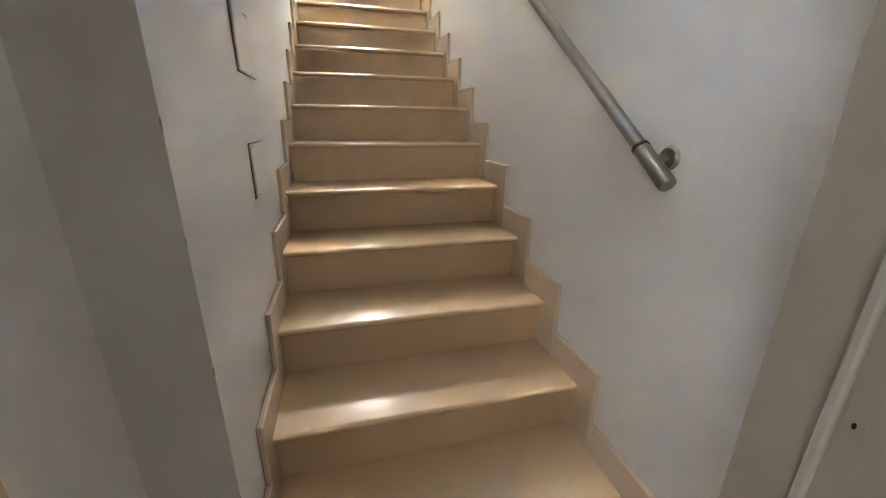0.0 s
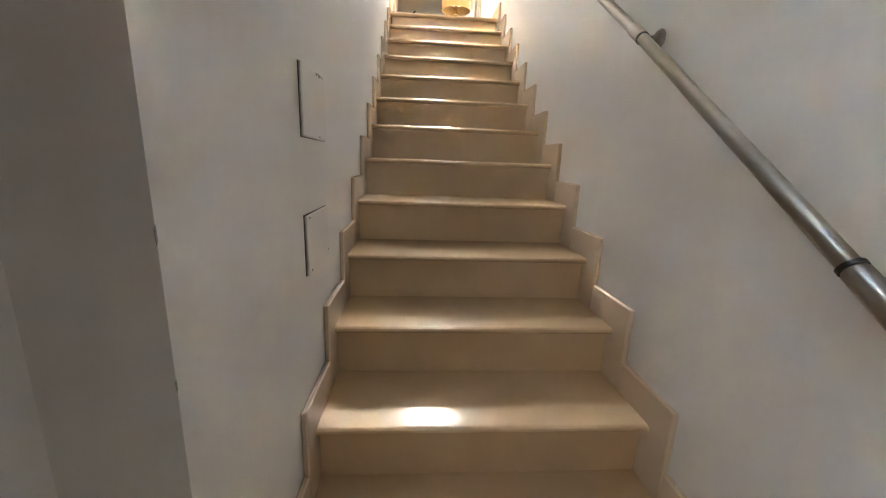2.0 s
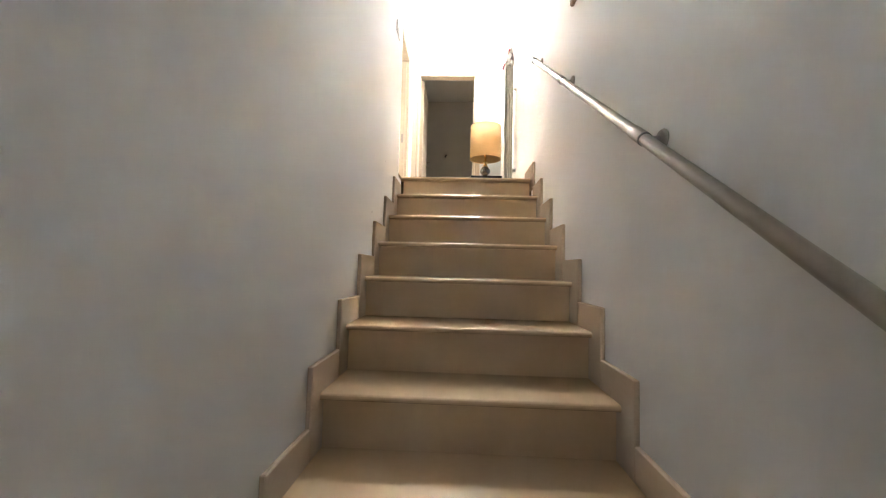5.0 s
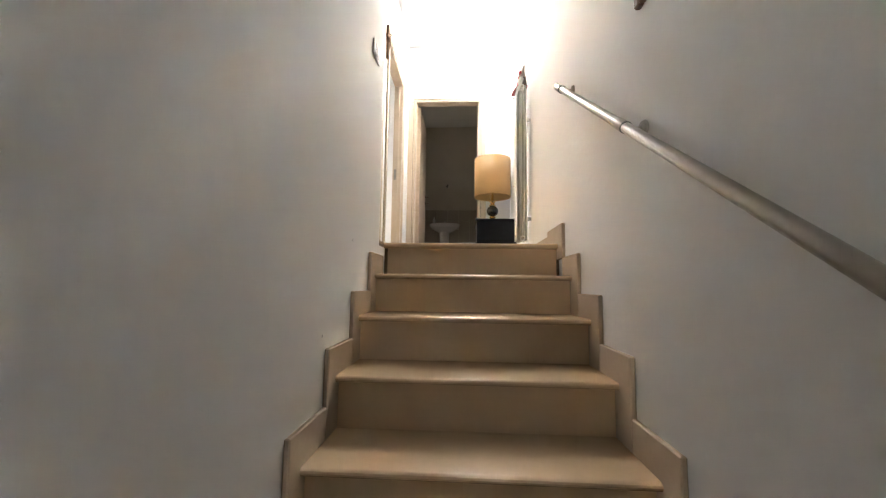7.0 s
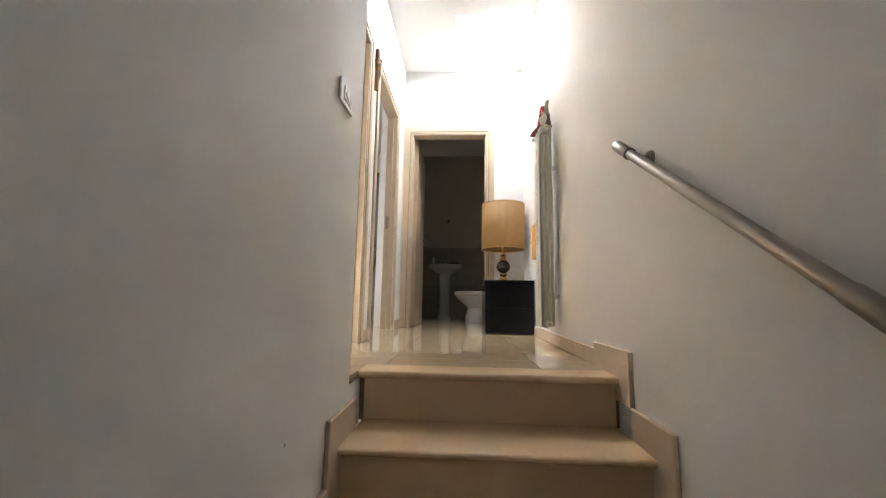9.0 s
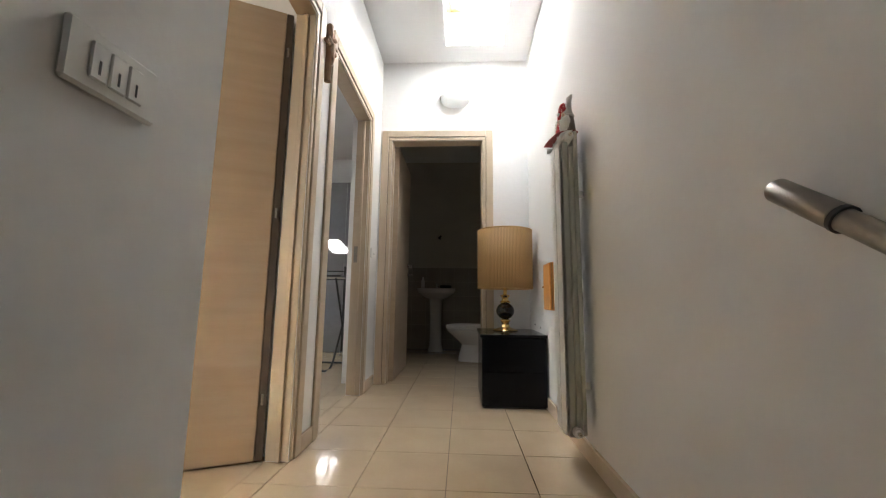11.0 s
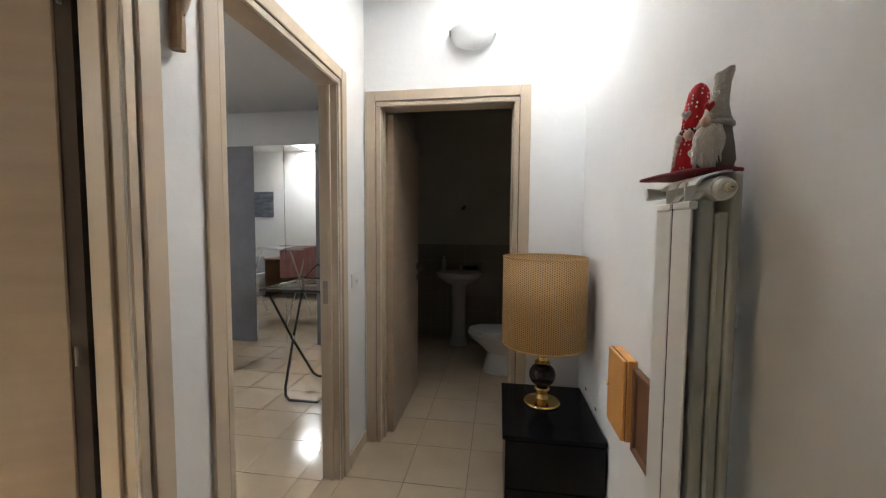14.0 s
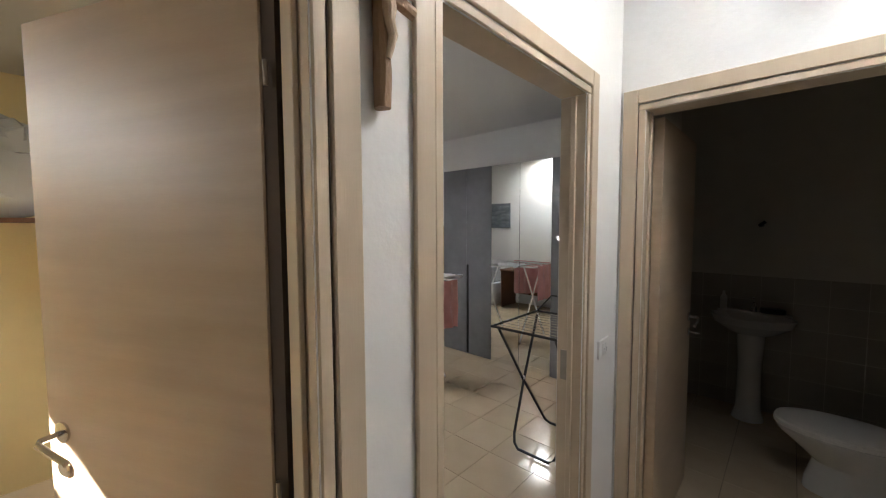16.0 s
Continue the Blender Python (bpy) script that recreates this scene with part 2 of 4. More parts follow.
def lathe(profile, segs=32, at=(0, 0, 0), bm=None):
    """A turned body from (radius, height) pairs."""
    tmp = bmesh.new()
    rings = []
    for r, z in profile:
        rings.append([tmp.verts.new((at[0] + r * math.cos(2 * math.pi * i / segs), at[1] + r * math.sin(2 * math.pi * i / segs), at[2] + z)) for i in range(segs)])
    for a, b in zip(rings, rings[1:]):
        for i in range(segs):
            tmp.faces.new((a[i], a[(i + 1) % segs], b[(i + 1) % segs], b[i]))
    if profile[0][0] > 1e-4:
        tmp.faces.new(rings[0][::-1])
    if profile[-1][0] > 1e-4:
        tmp.faces.new(rings[-1])
    bmesh.ops.remove_doubles(tmp, verts=tmp.verts, dist=1e-5)
    bmesh.ops.recalc_face_normals(tmp, faces=tmp.faces)
    if bm is None:
        return tmp
    join(bm, tmp)
    return bm


def tube(points, r, segs=10, closed=False, bm=None):
    """A round bar along the points."""
    tmp = bmesh.new()
    pts = [Vector(p) for p in points]
    rings, n = [], len(pts)
    up = Vector((0.13, 0.29, 0.95))
    for i, p in enumerate(pts):
        a = pts[(i - 1) % n] if closed or i else p
        b = pts[(i + 1) % n] if closed or i < n - 1 else p
        d = (b - a).normalized()
        if abs(d.dot(up)) > 0.95:
            up = Vector((0.9, 0.1, 0.2))
        u = d.cross(up).normalized()
        w = d.cross(u)
        rr = r[i] if isinstance(r, (list, tuple)) else r
        rings.append([tmp.verts.new(p + rr * (math.cos(2 * math.pi * k / segs) * u + math.sin(2 * math.pi * k / segs) * w)) for k in range(segs)])
    pairs = list(zip(rings, rings[1:])) + ([(rings[-1], rings[0])] if closed else [])
    for a, b in pairs:
        for k in range(segs):
            tmp.faces.new((a[k], a[(k + 1) % segs], b[(k + 1) % segs], b[k]))
    if not closed:
        tmp.faces.new(rings[0][::-1])
        tmp.faces.new(rings[-1])
    bmesh.ops.recalc_face_normals(tmp, faces=tmp.faces)
    if bm is None:
        return tmp
    join(bm, tmp)
    return bm


def ball(at, r, scale=(1, 1, 1), bm=None, wobble=0.0):
    tmp = bmesh.new()
    bmesh.ops.create_uvsphere(tmp, u_segments=20, v_segments=14, radius=r)
    for v in tmp.verts:
        k = 1 + wobble * noise.noise(v.co * (1.7 / r))
        v.co = Vector((v.co.x * scale[0] * k + at[0], v.co.y * scale[1] * k + at[1], v.co.z * scale[2] * k + at[2]))
    if bm is None:
        return tmp
    join(bm, tmp)
    return bm


def prism(outline, a0, a1, axis="x", bevel=0.0):
    """An outline of (u, v) pairs, drawn out along an axis from a0 to a1."""
    place = {"x": lambda u, v, a: (a, u, v), "y": lambda u, v, a: (u, a, v), "z": lambda u, v, a: (u, v, a)}[axis]
    tmp = bmesh.new()
    lo = [tmp.verts.new(place(u, v, a0)) for u, v in outline]
    hi = [tmp.verts.new(place(u, v, a1)) for u, v in outline]
    tmp.faces.new(lo[::-1])
    tmp.faces.new(hi)
    for i in range(len(lo)):
        j = (i + 1) % len(lo)
        tmp.faces.new((lo[i], lo[j], hi[j], hi[i]))
    bmesh.ops.recalc_face_normals(tmp, faces=tmp.faces)
    if bevel:
        bmesh.ops.bevel(tmp, geom=tmp.edges[:], offset=bevel, segments=1, affect="EDGES", profile=0.5)
    return tmp


def mesh_of(name, bm, mat, smooth=True):
    me = bpy.data.meshes.new(name)
    bm.to_mesh(me)
    bm.free()
    me.materials.append(mat)
    if smooth:
        for p in me.polygons:
            p.use_smooth = True
        me.set_sharp_from_angle(angle=radians(28))
    return me


def part(name, bm, mat, parent, label=""):
    ob = new(name, mesh_of(name, bm, mat))
    ob.parent = parent
    return tagged(ob, label)


def thing(name, label, category, at=(0, 0, 0), turn=0, group="", kind=""):
    ob = new(name)
    ob.matrix_world = pose(*at, 0, 0, turn)
    ob.empty_display_size = 0.1
    return tagged(ob, label, category, group, kind)


def solid(name, bm, mat, label, category, kind="", group="", at=(0, 0, 0), turn=0):
    ob = new(name, mesh_of(name, bm, mat))
    ob.matrix_world = pose(*at, 0, 0, turn)
    return tagged(ob, label, category, group, kind)


def structure(name, bm, mat, label, category):
    return solid(name, bm, mat, label, category, "structure")


# ---- the shell ----
H, R = 0.19, 0.27               # riser and going of the stairs
TOP = 2.78                      # ceiling over the landing
LOW = -14 * H                   # floor of the lower hall
CW = 0.09                       # width of a door casing
DT = 2.045                      # height of the door openings

structure("wall_right", boxes((1.0, 1.12, -6.6, 4.72, LOW - 0.1, TOP)),
          PLASTER, "white plaster wall beside the stairs and landing", "wall")
structure("wall_stair", boxes((-0.185, -0.018, -3.49, -0.13, LOW - 0.1, TOP), (-0.185, -0.018, -0.13, 0.02, LOW - 0.1, -0.03)),
          PLASTER, "white plaster wall closing the stairs", "wall")
for nm, dims in (("wall_landing", (-0.37, -0.27, -0.13, 0.06, 0, TOP)), ("wall_landing_pier", (-0.37, -0.27, 0.855, 1.165, 0, TOP)), ("wall_landing_end", (-0.37, -0.27, 1.955, 2.335, 0, TOP)),
                 ("wall_lintel_study", (-0.37, -0.27, 0.06, 0.855, DT, TOP)), ("wall_lintel_bedroom", (-0.37, -0.27, 1.165, 1.955, DT, TOP)), ("wall_return", (-0.27, -0.185, -0.25, -0.13, -0.03, TOP))):
    structure(nm, boxes(dims), PLASTER, "white plaster landing wall beside the doors", "wall")
structure("wall_end", boxes((-0.37, -0.167, 2.335, 2.455, 0, TOP), (0.614, 1.0, 2.335, 2.455, 0, TOP), (-0.167, 0.614, 2.335, 2.455, DT, TOP)),
          PLASTER, "white plaster end wall around the bathroom door", "wall")
structure("ceiling", boxes((-0.37, 1.0, -3.6, 1.51, TOP, TOP + 0.30), (-0.37, 1.0, 2.11, 2.335, TOP, TOP + 0.30), (-0.37, 0.30, 1.51, 2.11, TOP, TOP + 0.30), (0.77, 1.0, 1.51, 2.11, TOP, TOP + 0.30)),
          CEILING, "white painted ceiling with a skylight shaft", "ceiling")
structure("floor_landing_slab", boxes((-0.37, 1.0, 0.045, 2.335, -0.2, -0.014), (-0.27, -0.018, -0.13, 0.02, -0.03, -0.014)), GROUT, "grey-brown screed under beige floor tiles", "floor")
# lower hall
structure("floor_hall", boxes((-0.6, 1.0, -6.6, -3.49, LOW - 0.2, LOW)), TILE, "beige tiled floor of the lower hall", "floor")
structure("wall_hall_left", boxes((-0.305, -0.185, -4.4, -3.49, LOW - 0.1, 0.2), (-0.305, -0.185, -6.6, -5.3, LOW - 0.1, 0.2), (-0.305, -0.185, -5.3, -4.4, LOW - 0.1, -1.75), (-0.305, -0.185, -5.3, -4.4, -0.55, 0.2)), PLASTER, "white plaster wall of the lower hall", "wall")
structure("wall_hall_back", boxes((-0.185, 0.18, -6.6, -6.48, LOW, 0.05), (0.62, 1.0, -6.6, -6.48, LOW, 0.05), (0.18, 0.62, -6.6, -6.48, LOW, -1.5), (0.18, 0.62, -6.6, -6.48, -0.6, 0.05)),
          PLASTER, "white plaster wall with a narrow window", "wall")
structure("wall_hall_door", boxes((-0.185, -0.05, -4.02, -3.90, LOW, 0.05), (0.785, 1.0, -4.02, -3.90, LOW, 0.05), (-0.05, 0.785, -4.02, -3.90, LOW + DT + 0.02, 0.05)),
          PLASTER, "white plaster wall around the hall doorway", "wall")
# unseen walls, added to keep sun and sky off the hall windows
structure("sun_screen_wall", boxes((-1.6, 4.5, -9.4, -9.2, LOW - 0.2, 5.0), (-1.8, -1.6, -9.4, -3.4, LOW - 0.2, 6.5)), PLASTER, "unseen pale plaster wall added to block the sun", "wall")
structure("ground", boxes((-40, 40, -60, -6.6, LOW - 0.4, LOW - 0.25)), GROUT, "bare ground outside the house", "ground")
# added out of view: slab and walls that stop sky light outside the hall
structure("light_stop_roof", boxes((-1.6, -0.305, -9.2, -3.4, 0.3, 0.4), (-0.305, 1.12, -9.2, -6.6, 0.3, 0.4)), PLASTER, "unseen pale slab added to keep sky light out of the hall", "roof")
structure("light_stop_wall", boxes((1.0, 1.12, -9.2, -6.6, LOW - 0.2, 0.3), (-1.6, -0.305, -3.5, -3.4, LOW - 0.2, 0.3)), PLASTER, "unseen pale wall added to keep sky light out of the hall", "wall")
structure("ceiling_hall", boxes((-0.305, 1.0, -6.6, -3.6, 0.05, 0.2)), CEILING, "white painted hall ceiling", "ceiling")
structure("wall_stair_head", boxes((-0.185, 1.0, -3.72, -3.6, 0.2, TOP)), PLASTER, "white plaster wall above the hall", "wall")
# study behind the first door
structure("wall_study", boxes((-3.12, -3.0, -3.2, 0.99, -0.2, 2.7)), YELLOW, "sunlit yellow painted wall", "wall")
structure("wall_study_back", boxes((-3.0, -0.185, -3.32, -3.2, -0.2, 2.7)), YELLOW, "yellow painted wall", "wall")
structure("wall_study_side", boxes((-0.305, -0.187, -3.2, -0.13, -0.2, 2.7)), YELLOW, "yellow painted side wall", "wall")
structure("wall_partition", boxes((-5.2, -0.37, 0.9, 1.02, -0.2, TOP)), PLASTER, "white plaster wall between two rooms", "wall")
structure("floor_study", boxes((-3.0, -0.37, -3.2, 0.9, -0.2, 0.0)), TILE, "beige tiled floor", "floor")
# greige where other ceilings are white: this one's shade is in the colour
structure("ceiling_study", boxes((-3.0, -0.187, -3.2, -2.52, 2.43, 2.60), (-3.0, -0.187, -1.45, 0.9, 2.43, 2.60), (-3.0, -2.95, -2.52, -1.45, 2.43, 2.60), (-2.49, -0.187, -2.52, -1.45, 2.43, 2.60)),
          GREIGE, "ceiling with a skylight opening, coloured greige for its shade", "ceiling")
# bedroom behind the second door
structure("wall_bedroom_far", boxes((-5.2, -0.37, 4.66, 4.78, -0.2, TOP)), PLASTER, "white plaster bedroom wall", "wall")
structure("wall_bedroom_side", boxes((-5.32, -5.2, 0.9, 4.78, -0.2, TOP)), PLASTER, "white plaster bedroom wall", "wall")
structure("wall_bedroom_bath", boxes((-0.52, -0.49, 2.455, 4.66, -0.2, TOP)), PLASTER, "white plaster wall beside the bathroom", "wall")
structure("wall_bedroom_stub", boxes((-0.52, -0.37, 2.335, 2.455, -0.2, TOP)), PLASTER, "white plaster wall stub", "wall")
structure("floor_bedroom_slab", boxes((-5.2, -0.37, 1.02, 4.66, -0.2, -0.014)), GROUT, "grey-brown screed under beige floor tiles", "floor")
structure("ceiling_bedroom", boxes((-5.2, -0.37, 1.02, 1.075, TOP, TOP + 0.2), (-5.2, -0.37, 1.825, 4.66, TOP, TOP + 0.2), (-5.2, -3.165, 1.075, 1.825, TOP, TOP + 0.2), (-2.615, -0.37, 1.075, 1.825, TOP, TOP + 0.2)),
          CEILING, "white bedroom ceiling with a skylight opening", "ceiling")
# bathroom
structure("wall_bath_back", boxes((-0.49, 1.0, 4.60, 4.72, -0.2, TOP)), BATHWALL, "dim greige bathroom wall", "wall")
structure("wall_bath_left", boxes((-0.489, -0.47, 2.455, 4.60, -0.2, TOP)), BATHWALL, "dim greige bathroom wall", "wall")
structure("wall_bath_right", boxes((0.98, 0.998, 2.455, 4.60, -0.2, TOP)), BATHWALL, "dim greige bathroom wall", "wall")
structure("floor_bath_slab", boxes((-0.49, 1.0, 2.335, 4.60, -0.2, -0.014)), GROUT, "grey-brown screed under beige floor tiles", "floor")
structure("ceiling_bath", boxes((-0.49, 1.0, 2.455, 4.60, 2.7, 2.84)), CEILING, "white bathroom ceiling", "ceiling")


# ---- skylights and the hall window ----
def skylight(name, x0, x1, y0, y1, z, bar=True):
    """A roof window over a shaft in the ceiling."""
    t = thing(name, "pine-framed skylight open to white daylight", "skylight", kind="structure")
    w = 0.035
    fr = boxes((x0 - 0.02, x0 + w, y0 - 0.02, y1 + 0.02, z, z + 0.07), (x1 - w, x1 + 0.02, y0 - 0.02, y1 + 0.02, z, z + 0.07), (x0 + w, x1 - w, y0 - 0.02, y0 + w, z, z + 0.07), (x0 + w, x1 - w, y1 - w, y1 + 0.02, z, z + 0.07), bevel=0.006)
    part("window_frame", fr, PINEWINDOW, t)
    g = part("pane", boxes((x0 + w, x1 - w, y0 + w, y1 - w, z + 0.03, z + 0.038)), GLASS, t)
    g.visible_shadow = False
    if bar:
        part("handle_bar", tube([(x0 + 0.05, y0 + 0.09, z - 0.07), (x1 - 0.05, y0 + 0.09, z - 0.07)], 0.008), PINEWINDOW, t)
    return t


skylight("window_1", 0.30, 0.77, 1.51, 2.11, TOP + 0.301)
skylight("window_2", -3.165, -2.615, 1.075, 1.825, TOP + 0.201, False)
skylight("window_3", -2.95, -2.49, -2.52, -1.45, 2.601, False)
w4 = thing("window_4", "white-framed hall window with two panes", "window", kind="structure")
part("window_frame", boxes((0.18, 0.21, -6.58, -6.52, -1.5, -0.6), (0.59, 0.62, -6.58, -6.52, -1.5, -0.6), (0.385, 0.415, -6.58, -6.52, -1.47, -0.63),
                           (0.21, 0.59, -6.58, -6.52, -1.5, -1.47), (0.21, 0.59, -6.58, -6.52, -0.63, -0.6), bevel=0.004), PLASTIC, w4)
for xa, xb in ((0.21, 0.385), (0.415, 0.59)):
    part("pane", boxes((xa, xb, -6.53, -6.525, -1.47, -0.63)), GLASS, w4).visible_shadow = False


# unseen window, assumed from the light on the right wall
w5 = thing("window_5", "assumed white-framed side window of the hall, unseen", "window", kind="structure")
part("window_frame", boxes((-0.30, -0.25, -5.3, -5.26, -1.75, -0.55), (-0.30, -0.25, -4.44, -4.4, -1.75, -0.55), (-0.30, -0.25, -5.26, -4.44, -1.75, -1.71), (-0.30, -0.25, -5.26, -4.44, -0.59, -0.55), bevel=0.004), PLASTIC, w5)
part("pane", boxes((-0.272, -0.268, -5.26, -4.44, -1.71, -0.59)), GLASS, w5).visible_shadow = False


# ---- staircase ----
stairs = thing("staircase", "straight stairs of polished beige marble between white walls", "stairs", kind="structure")


def tread_mesh(depth):
    t = 0.024
    arc = [(0.012 - 0.015 + 0.015 * (1 - math.sin(a)) - 0.012, -t / 2 + t / 2 * math.cos(a)) for a in [math.pi * i / 6 for i in range(7)]]
    outline = [(depth, 0.0)] + [(u, v) for u, v in arc] + [(depth, -t)]
    return mesh_of("tread", prism(outline, 0.0, 0.981), MARBLE)


tread = tread_mesh(R + 0.03)
riser = mesh_of("riser", boxes((0.0, 0.981, 0.024, 0.042, -H + 0.0005, -0.0245), bevel=0.001), MARBLE)
side_left = mesh_of("skirting", boxes((0, 0.018, -0.085, R - 0.0855, -0.215, 0.105), bevel=0.004), SKIRT)
side_right = mesh_of("skirting", boxes((0, 0.018, -0.10, R - 0.1005, -0.215, 0.105), bevel=0.004), SKIRT)
for k in range(14):
    y, z = -k * R, -k * H
    if k:
        ob = new("tread", tread)
        ob.parent, ob.location = stairs, (0, y, z)
    ob = new("riser", riser)
    ob.parent, ob.location = stairs, (0, y, z)
    for x, side in ((-0.0175, side_left), (0.9815, side_right)):
        if k:
            ob = new("skirting", side)
            ob.parent, ob.location = stairs, (x, y, z)
part("landing_nosing", prism([(0.13, 0.0)] + [(0.0 + 0.015 * (1 - math.sin(a)) - 0.015, -0.015 + 0.015 * math.cos(a)) for a in [math.pi * i / 6 for i in range(7)]] + [(0.13, -0.03)], -0.0175, 0.981), MARBLE, stairs)
part("string", prism([(-13 * R + 0.05, LOW), (-13 * R + 0.05, -14 * H + 0.01), (0.05, -H - 0.05), (0.3, -H - 0.05), (0.3, LOW)], 0.001, 0.98), GROUT, stairs)

# ---- doors ----


def casing(parent, axis, wall, lo, hi, out, depth, z0=0.0, mat=None):
    """Architraves on one face of a wall, with the lining of the opening. axis: the way the wall runs."""
    def b(u0, u1, v0, v1, za, zb):
        v0, v1 = min(v0, v1), max(v0, v1)
        return (u0, u1, v0, v1, za, zb) if axis == "x" else (v0, v1, u0, u1, za, zb)
    mat = mat or OAK
    f = wall + out * 0.014
    for name, u0, u1, za, zb in (("architrave", lo - CW, lo, 0, DT + CW), ("architrave", hi, hi + CW, 0, DT + CW), ("architrave_head", lo, hi, DT, DT + CW)):
        bm = bmesh.new()
        if "head" in name:
            box(bm, *b(u0 + 0.0005 - 0.031, u1 - 0.0005 + 0.031, wall + out * 0.0005, f, z0 + za + 0.031, z0 + zb), bevel=0.003)
            box(bm, *b(u0 - 0.027, u1 + 0.027, wall + out * 0.0005, wall + out * 0.008, z0 + za + 0.0005, z0 + za + 0.0265), bevel=0.003)
        else:
            left = u0 < lo
            board = (u0 + 0.0005, u1 - 0.0315) if left else (u0 + 0.0315, u1 - 0.0005)
            near = (u1 - 0.027, u1 - 0.0005) if left else (u0 + 0.0005, u0 + 0.027)
            box(bm, *b(*board, wall + out * 0.0005, f, z0 + za + 0.0005, z0 + zb), bevel=0.003)
            box(bm, *b(*near, wall + out * 0.0005, wall + out * 0.008, z0 + za + 0.0005, z0 + DT), bevel=0.003)
            # strip coloured dark as the shade inside the casing groove
            groove_shade = (u1 - 0.0314, u1 - 0.0271) if left else (u0 + 0.0271, u0 + 0.0314)
            part("groove_shade", boxes(b(*groove_shade, wall + out * 0.0003, wall + out * 0.002, z0 + za + 0.0005, z0 + DT + 0.03)), GROOVE, parent)
        part(name, bm, mat, parent)
    back = wall - out * depth
    for name, d in (("jamb", (lo - 0.018, lo + 0.001, wall - out * 0.001, back, 0.0005, DT)), ("jamb", (hi - 0.001, hi + 0.018, wall - out * 0.001, back, 0.0005, DT)), ("jamb_head", (lo + 0.0015, hi - 0.0015, wall - out * 0.001, back, DT - 0.001, DT + 0.018))):
        part(name, boxes(b(d[0], d[1], d[2], d[3], z0 + d[4], z0 + d[5]), bevel=0.002), mat, parent)
    stop = wall - out * depth * 0.55
    for name, d in (("door_stop", (lo + 0.0015, lo + 0.012, stop, stop + out * 0.02, 0.0005, DT - 0.002)), ("door_stop", (hi - 0.012, hi - 0.0015, stop, stop + out * 0.02, 0.0005, DT - 0.002))):
        part(name, boxes(b(d[0], d[1], d[2], d[3], z0 + d[4], z0 + d[5]), bevel=0.002), mat, parent)


def leaf(parent, length, at, turn, handle=True, z0=0.006, height=2.03, knob=1.0, band=True):
    """A flush door leaf from its hinge along its own x."""
    root = part("door_leaf", boxes((0.003, length, -0.0425, 0, z0, height), bevel=0.003), OAKX, parent, "flush oak-veneered door leaf, open")
    root.matrix_world = pose(*at, 0, 0, turn)
    # dark strip for the leaf's hinge edge and the shaded gap beside it
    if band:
        part("edge_gap_shade", boxes((-0.028, 0.0025, -0.0415, -0.004, z0, height)), SHADOWGAP, root)
    for hz in (0.25, 1.05, 1.83):
        part("hinge", lathe([(0.0045, hz - 0.022), (0.0045, hz + 0.022)], 12, (-0.012, 0.004, 0)), STEEL, root)
    if handle:
        for s in (-1, 1):
            yy = 0.0 if s > 0 else -0.0425
            bm = lathe([(0.025, 0), (0.026, 0.006), (0.02, 0.009)], 20)
            bmesh.ops.transform(bm, matrix=pose(length - 0.06, yy, knob, -90 * s), verts=bm.verts)
            tube([(length - 0.06, yy, knob), (length - 0.06, yy + s * 0.045, knob), (length - 0.075, yy + s * 0.055, knob - 0.002), (length - 0.12, yy + s * 0.056, knob - 0.012), (length - 0.165, yy + s * 0.05, knob - 0.03)], 0.0075, bm=bm)
            part("handle", bm, CHROME, root, "satin chrome lever handle")
            bm = lathe([(0.022, 0), (0.023, 0.005), (0.018, 0.008)], 20)
            bmesh.ops.transform(bm, matrix=pose(length - 0.06, yy, knob - 0.09, -90 * s), verts=bm.verts)
            if s < 0:
                tube([(length - 0.06, yy, knob - 0.09), (length - 0.06, yy - 0.03, knob - 0.09)], 0.003, bm=bm)
                ball((length - 0.06, yy - 0.045, knob - 0.09), 0.016, (1, 1, 0.35), bm)
            part("lock_rose", bm, CHROME, root)
    return root


door1 = thing("door_1", "light oak door standing open into a yellow room", "door", kind="structure")
casing(door1, "y", -0.27, 0.06, 0.855, 1, 0.10)
leaf(door1, 0.70, (-0.402, 0.833, 0), 180 + 24.5, height=2.034, knob=1.055)
door2 = thing("door_2", "light oak doorway to the bedroom", "door", kind="structure")
casing(door2, "y", -0.27, 1.165, 1.955, 1, 0.10)
part("strike_plate", boxes((-0.355, -0.325, 1.9525, 1.9538, 0.94, 1.06)), STEEL, door2)
door3 = thing("door_3", "light oak bathroom door opened inwards", "door", kind="structure")
casing(door3, "x", 2.335, -0.167, 0.614, -1, 0.12)
leaf(door3, 0.745, (-0.162, 2.438, 0), 90, knob=1.02, band=False)
door4 = thing("door_4", "greige painted door frame in the lower hall", "door frame", kind="structure")
for x0, x1, nm in ((-0.05, -0.03, "jamb"), (0.765, 0.785, "jamb")):
    part(nm, boxes((x0 + 0.0005, x1, -4.035, -3.885, LOW + 0.0005, LOW + DT), bevel=0.002), GREIGE if x0 > 0 else OAK, door4)
part("jamb_head", boxes((-0.0295, 0.7645, -4.035, -3.885, LOW + DT - 0.001, LOW + DT + 0.019), bevel=0.002), GREIGE, door4)
for x0, x1 in ((-0.0295, -0.018), (0.753, 0.7645)):
    part("door_stop", boxes((x0, x1, -3.975, -3.963, LOW + 0.0005, LOW + DT - 0.002), bevel=0.003), PALEGREIGE, door4)
for x0, x1 in ((-0.125, -0.03), (0.7655, 0.86)):
    part("architrave", boxes((x0, x1, -4.050, -4.0355, LOW + 0.0005, LOW + DT + 0.09), bevel=0.003), OAK, door4)
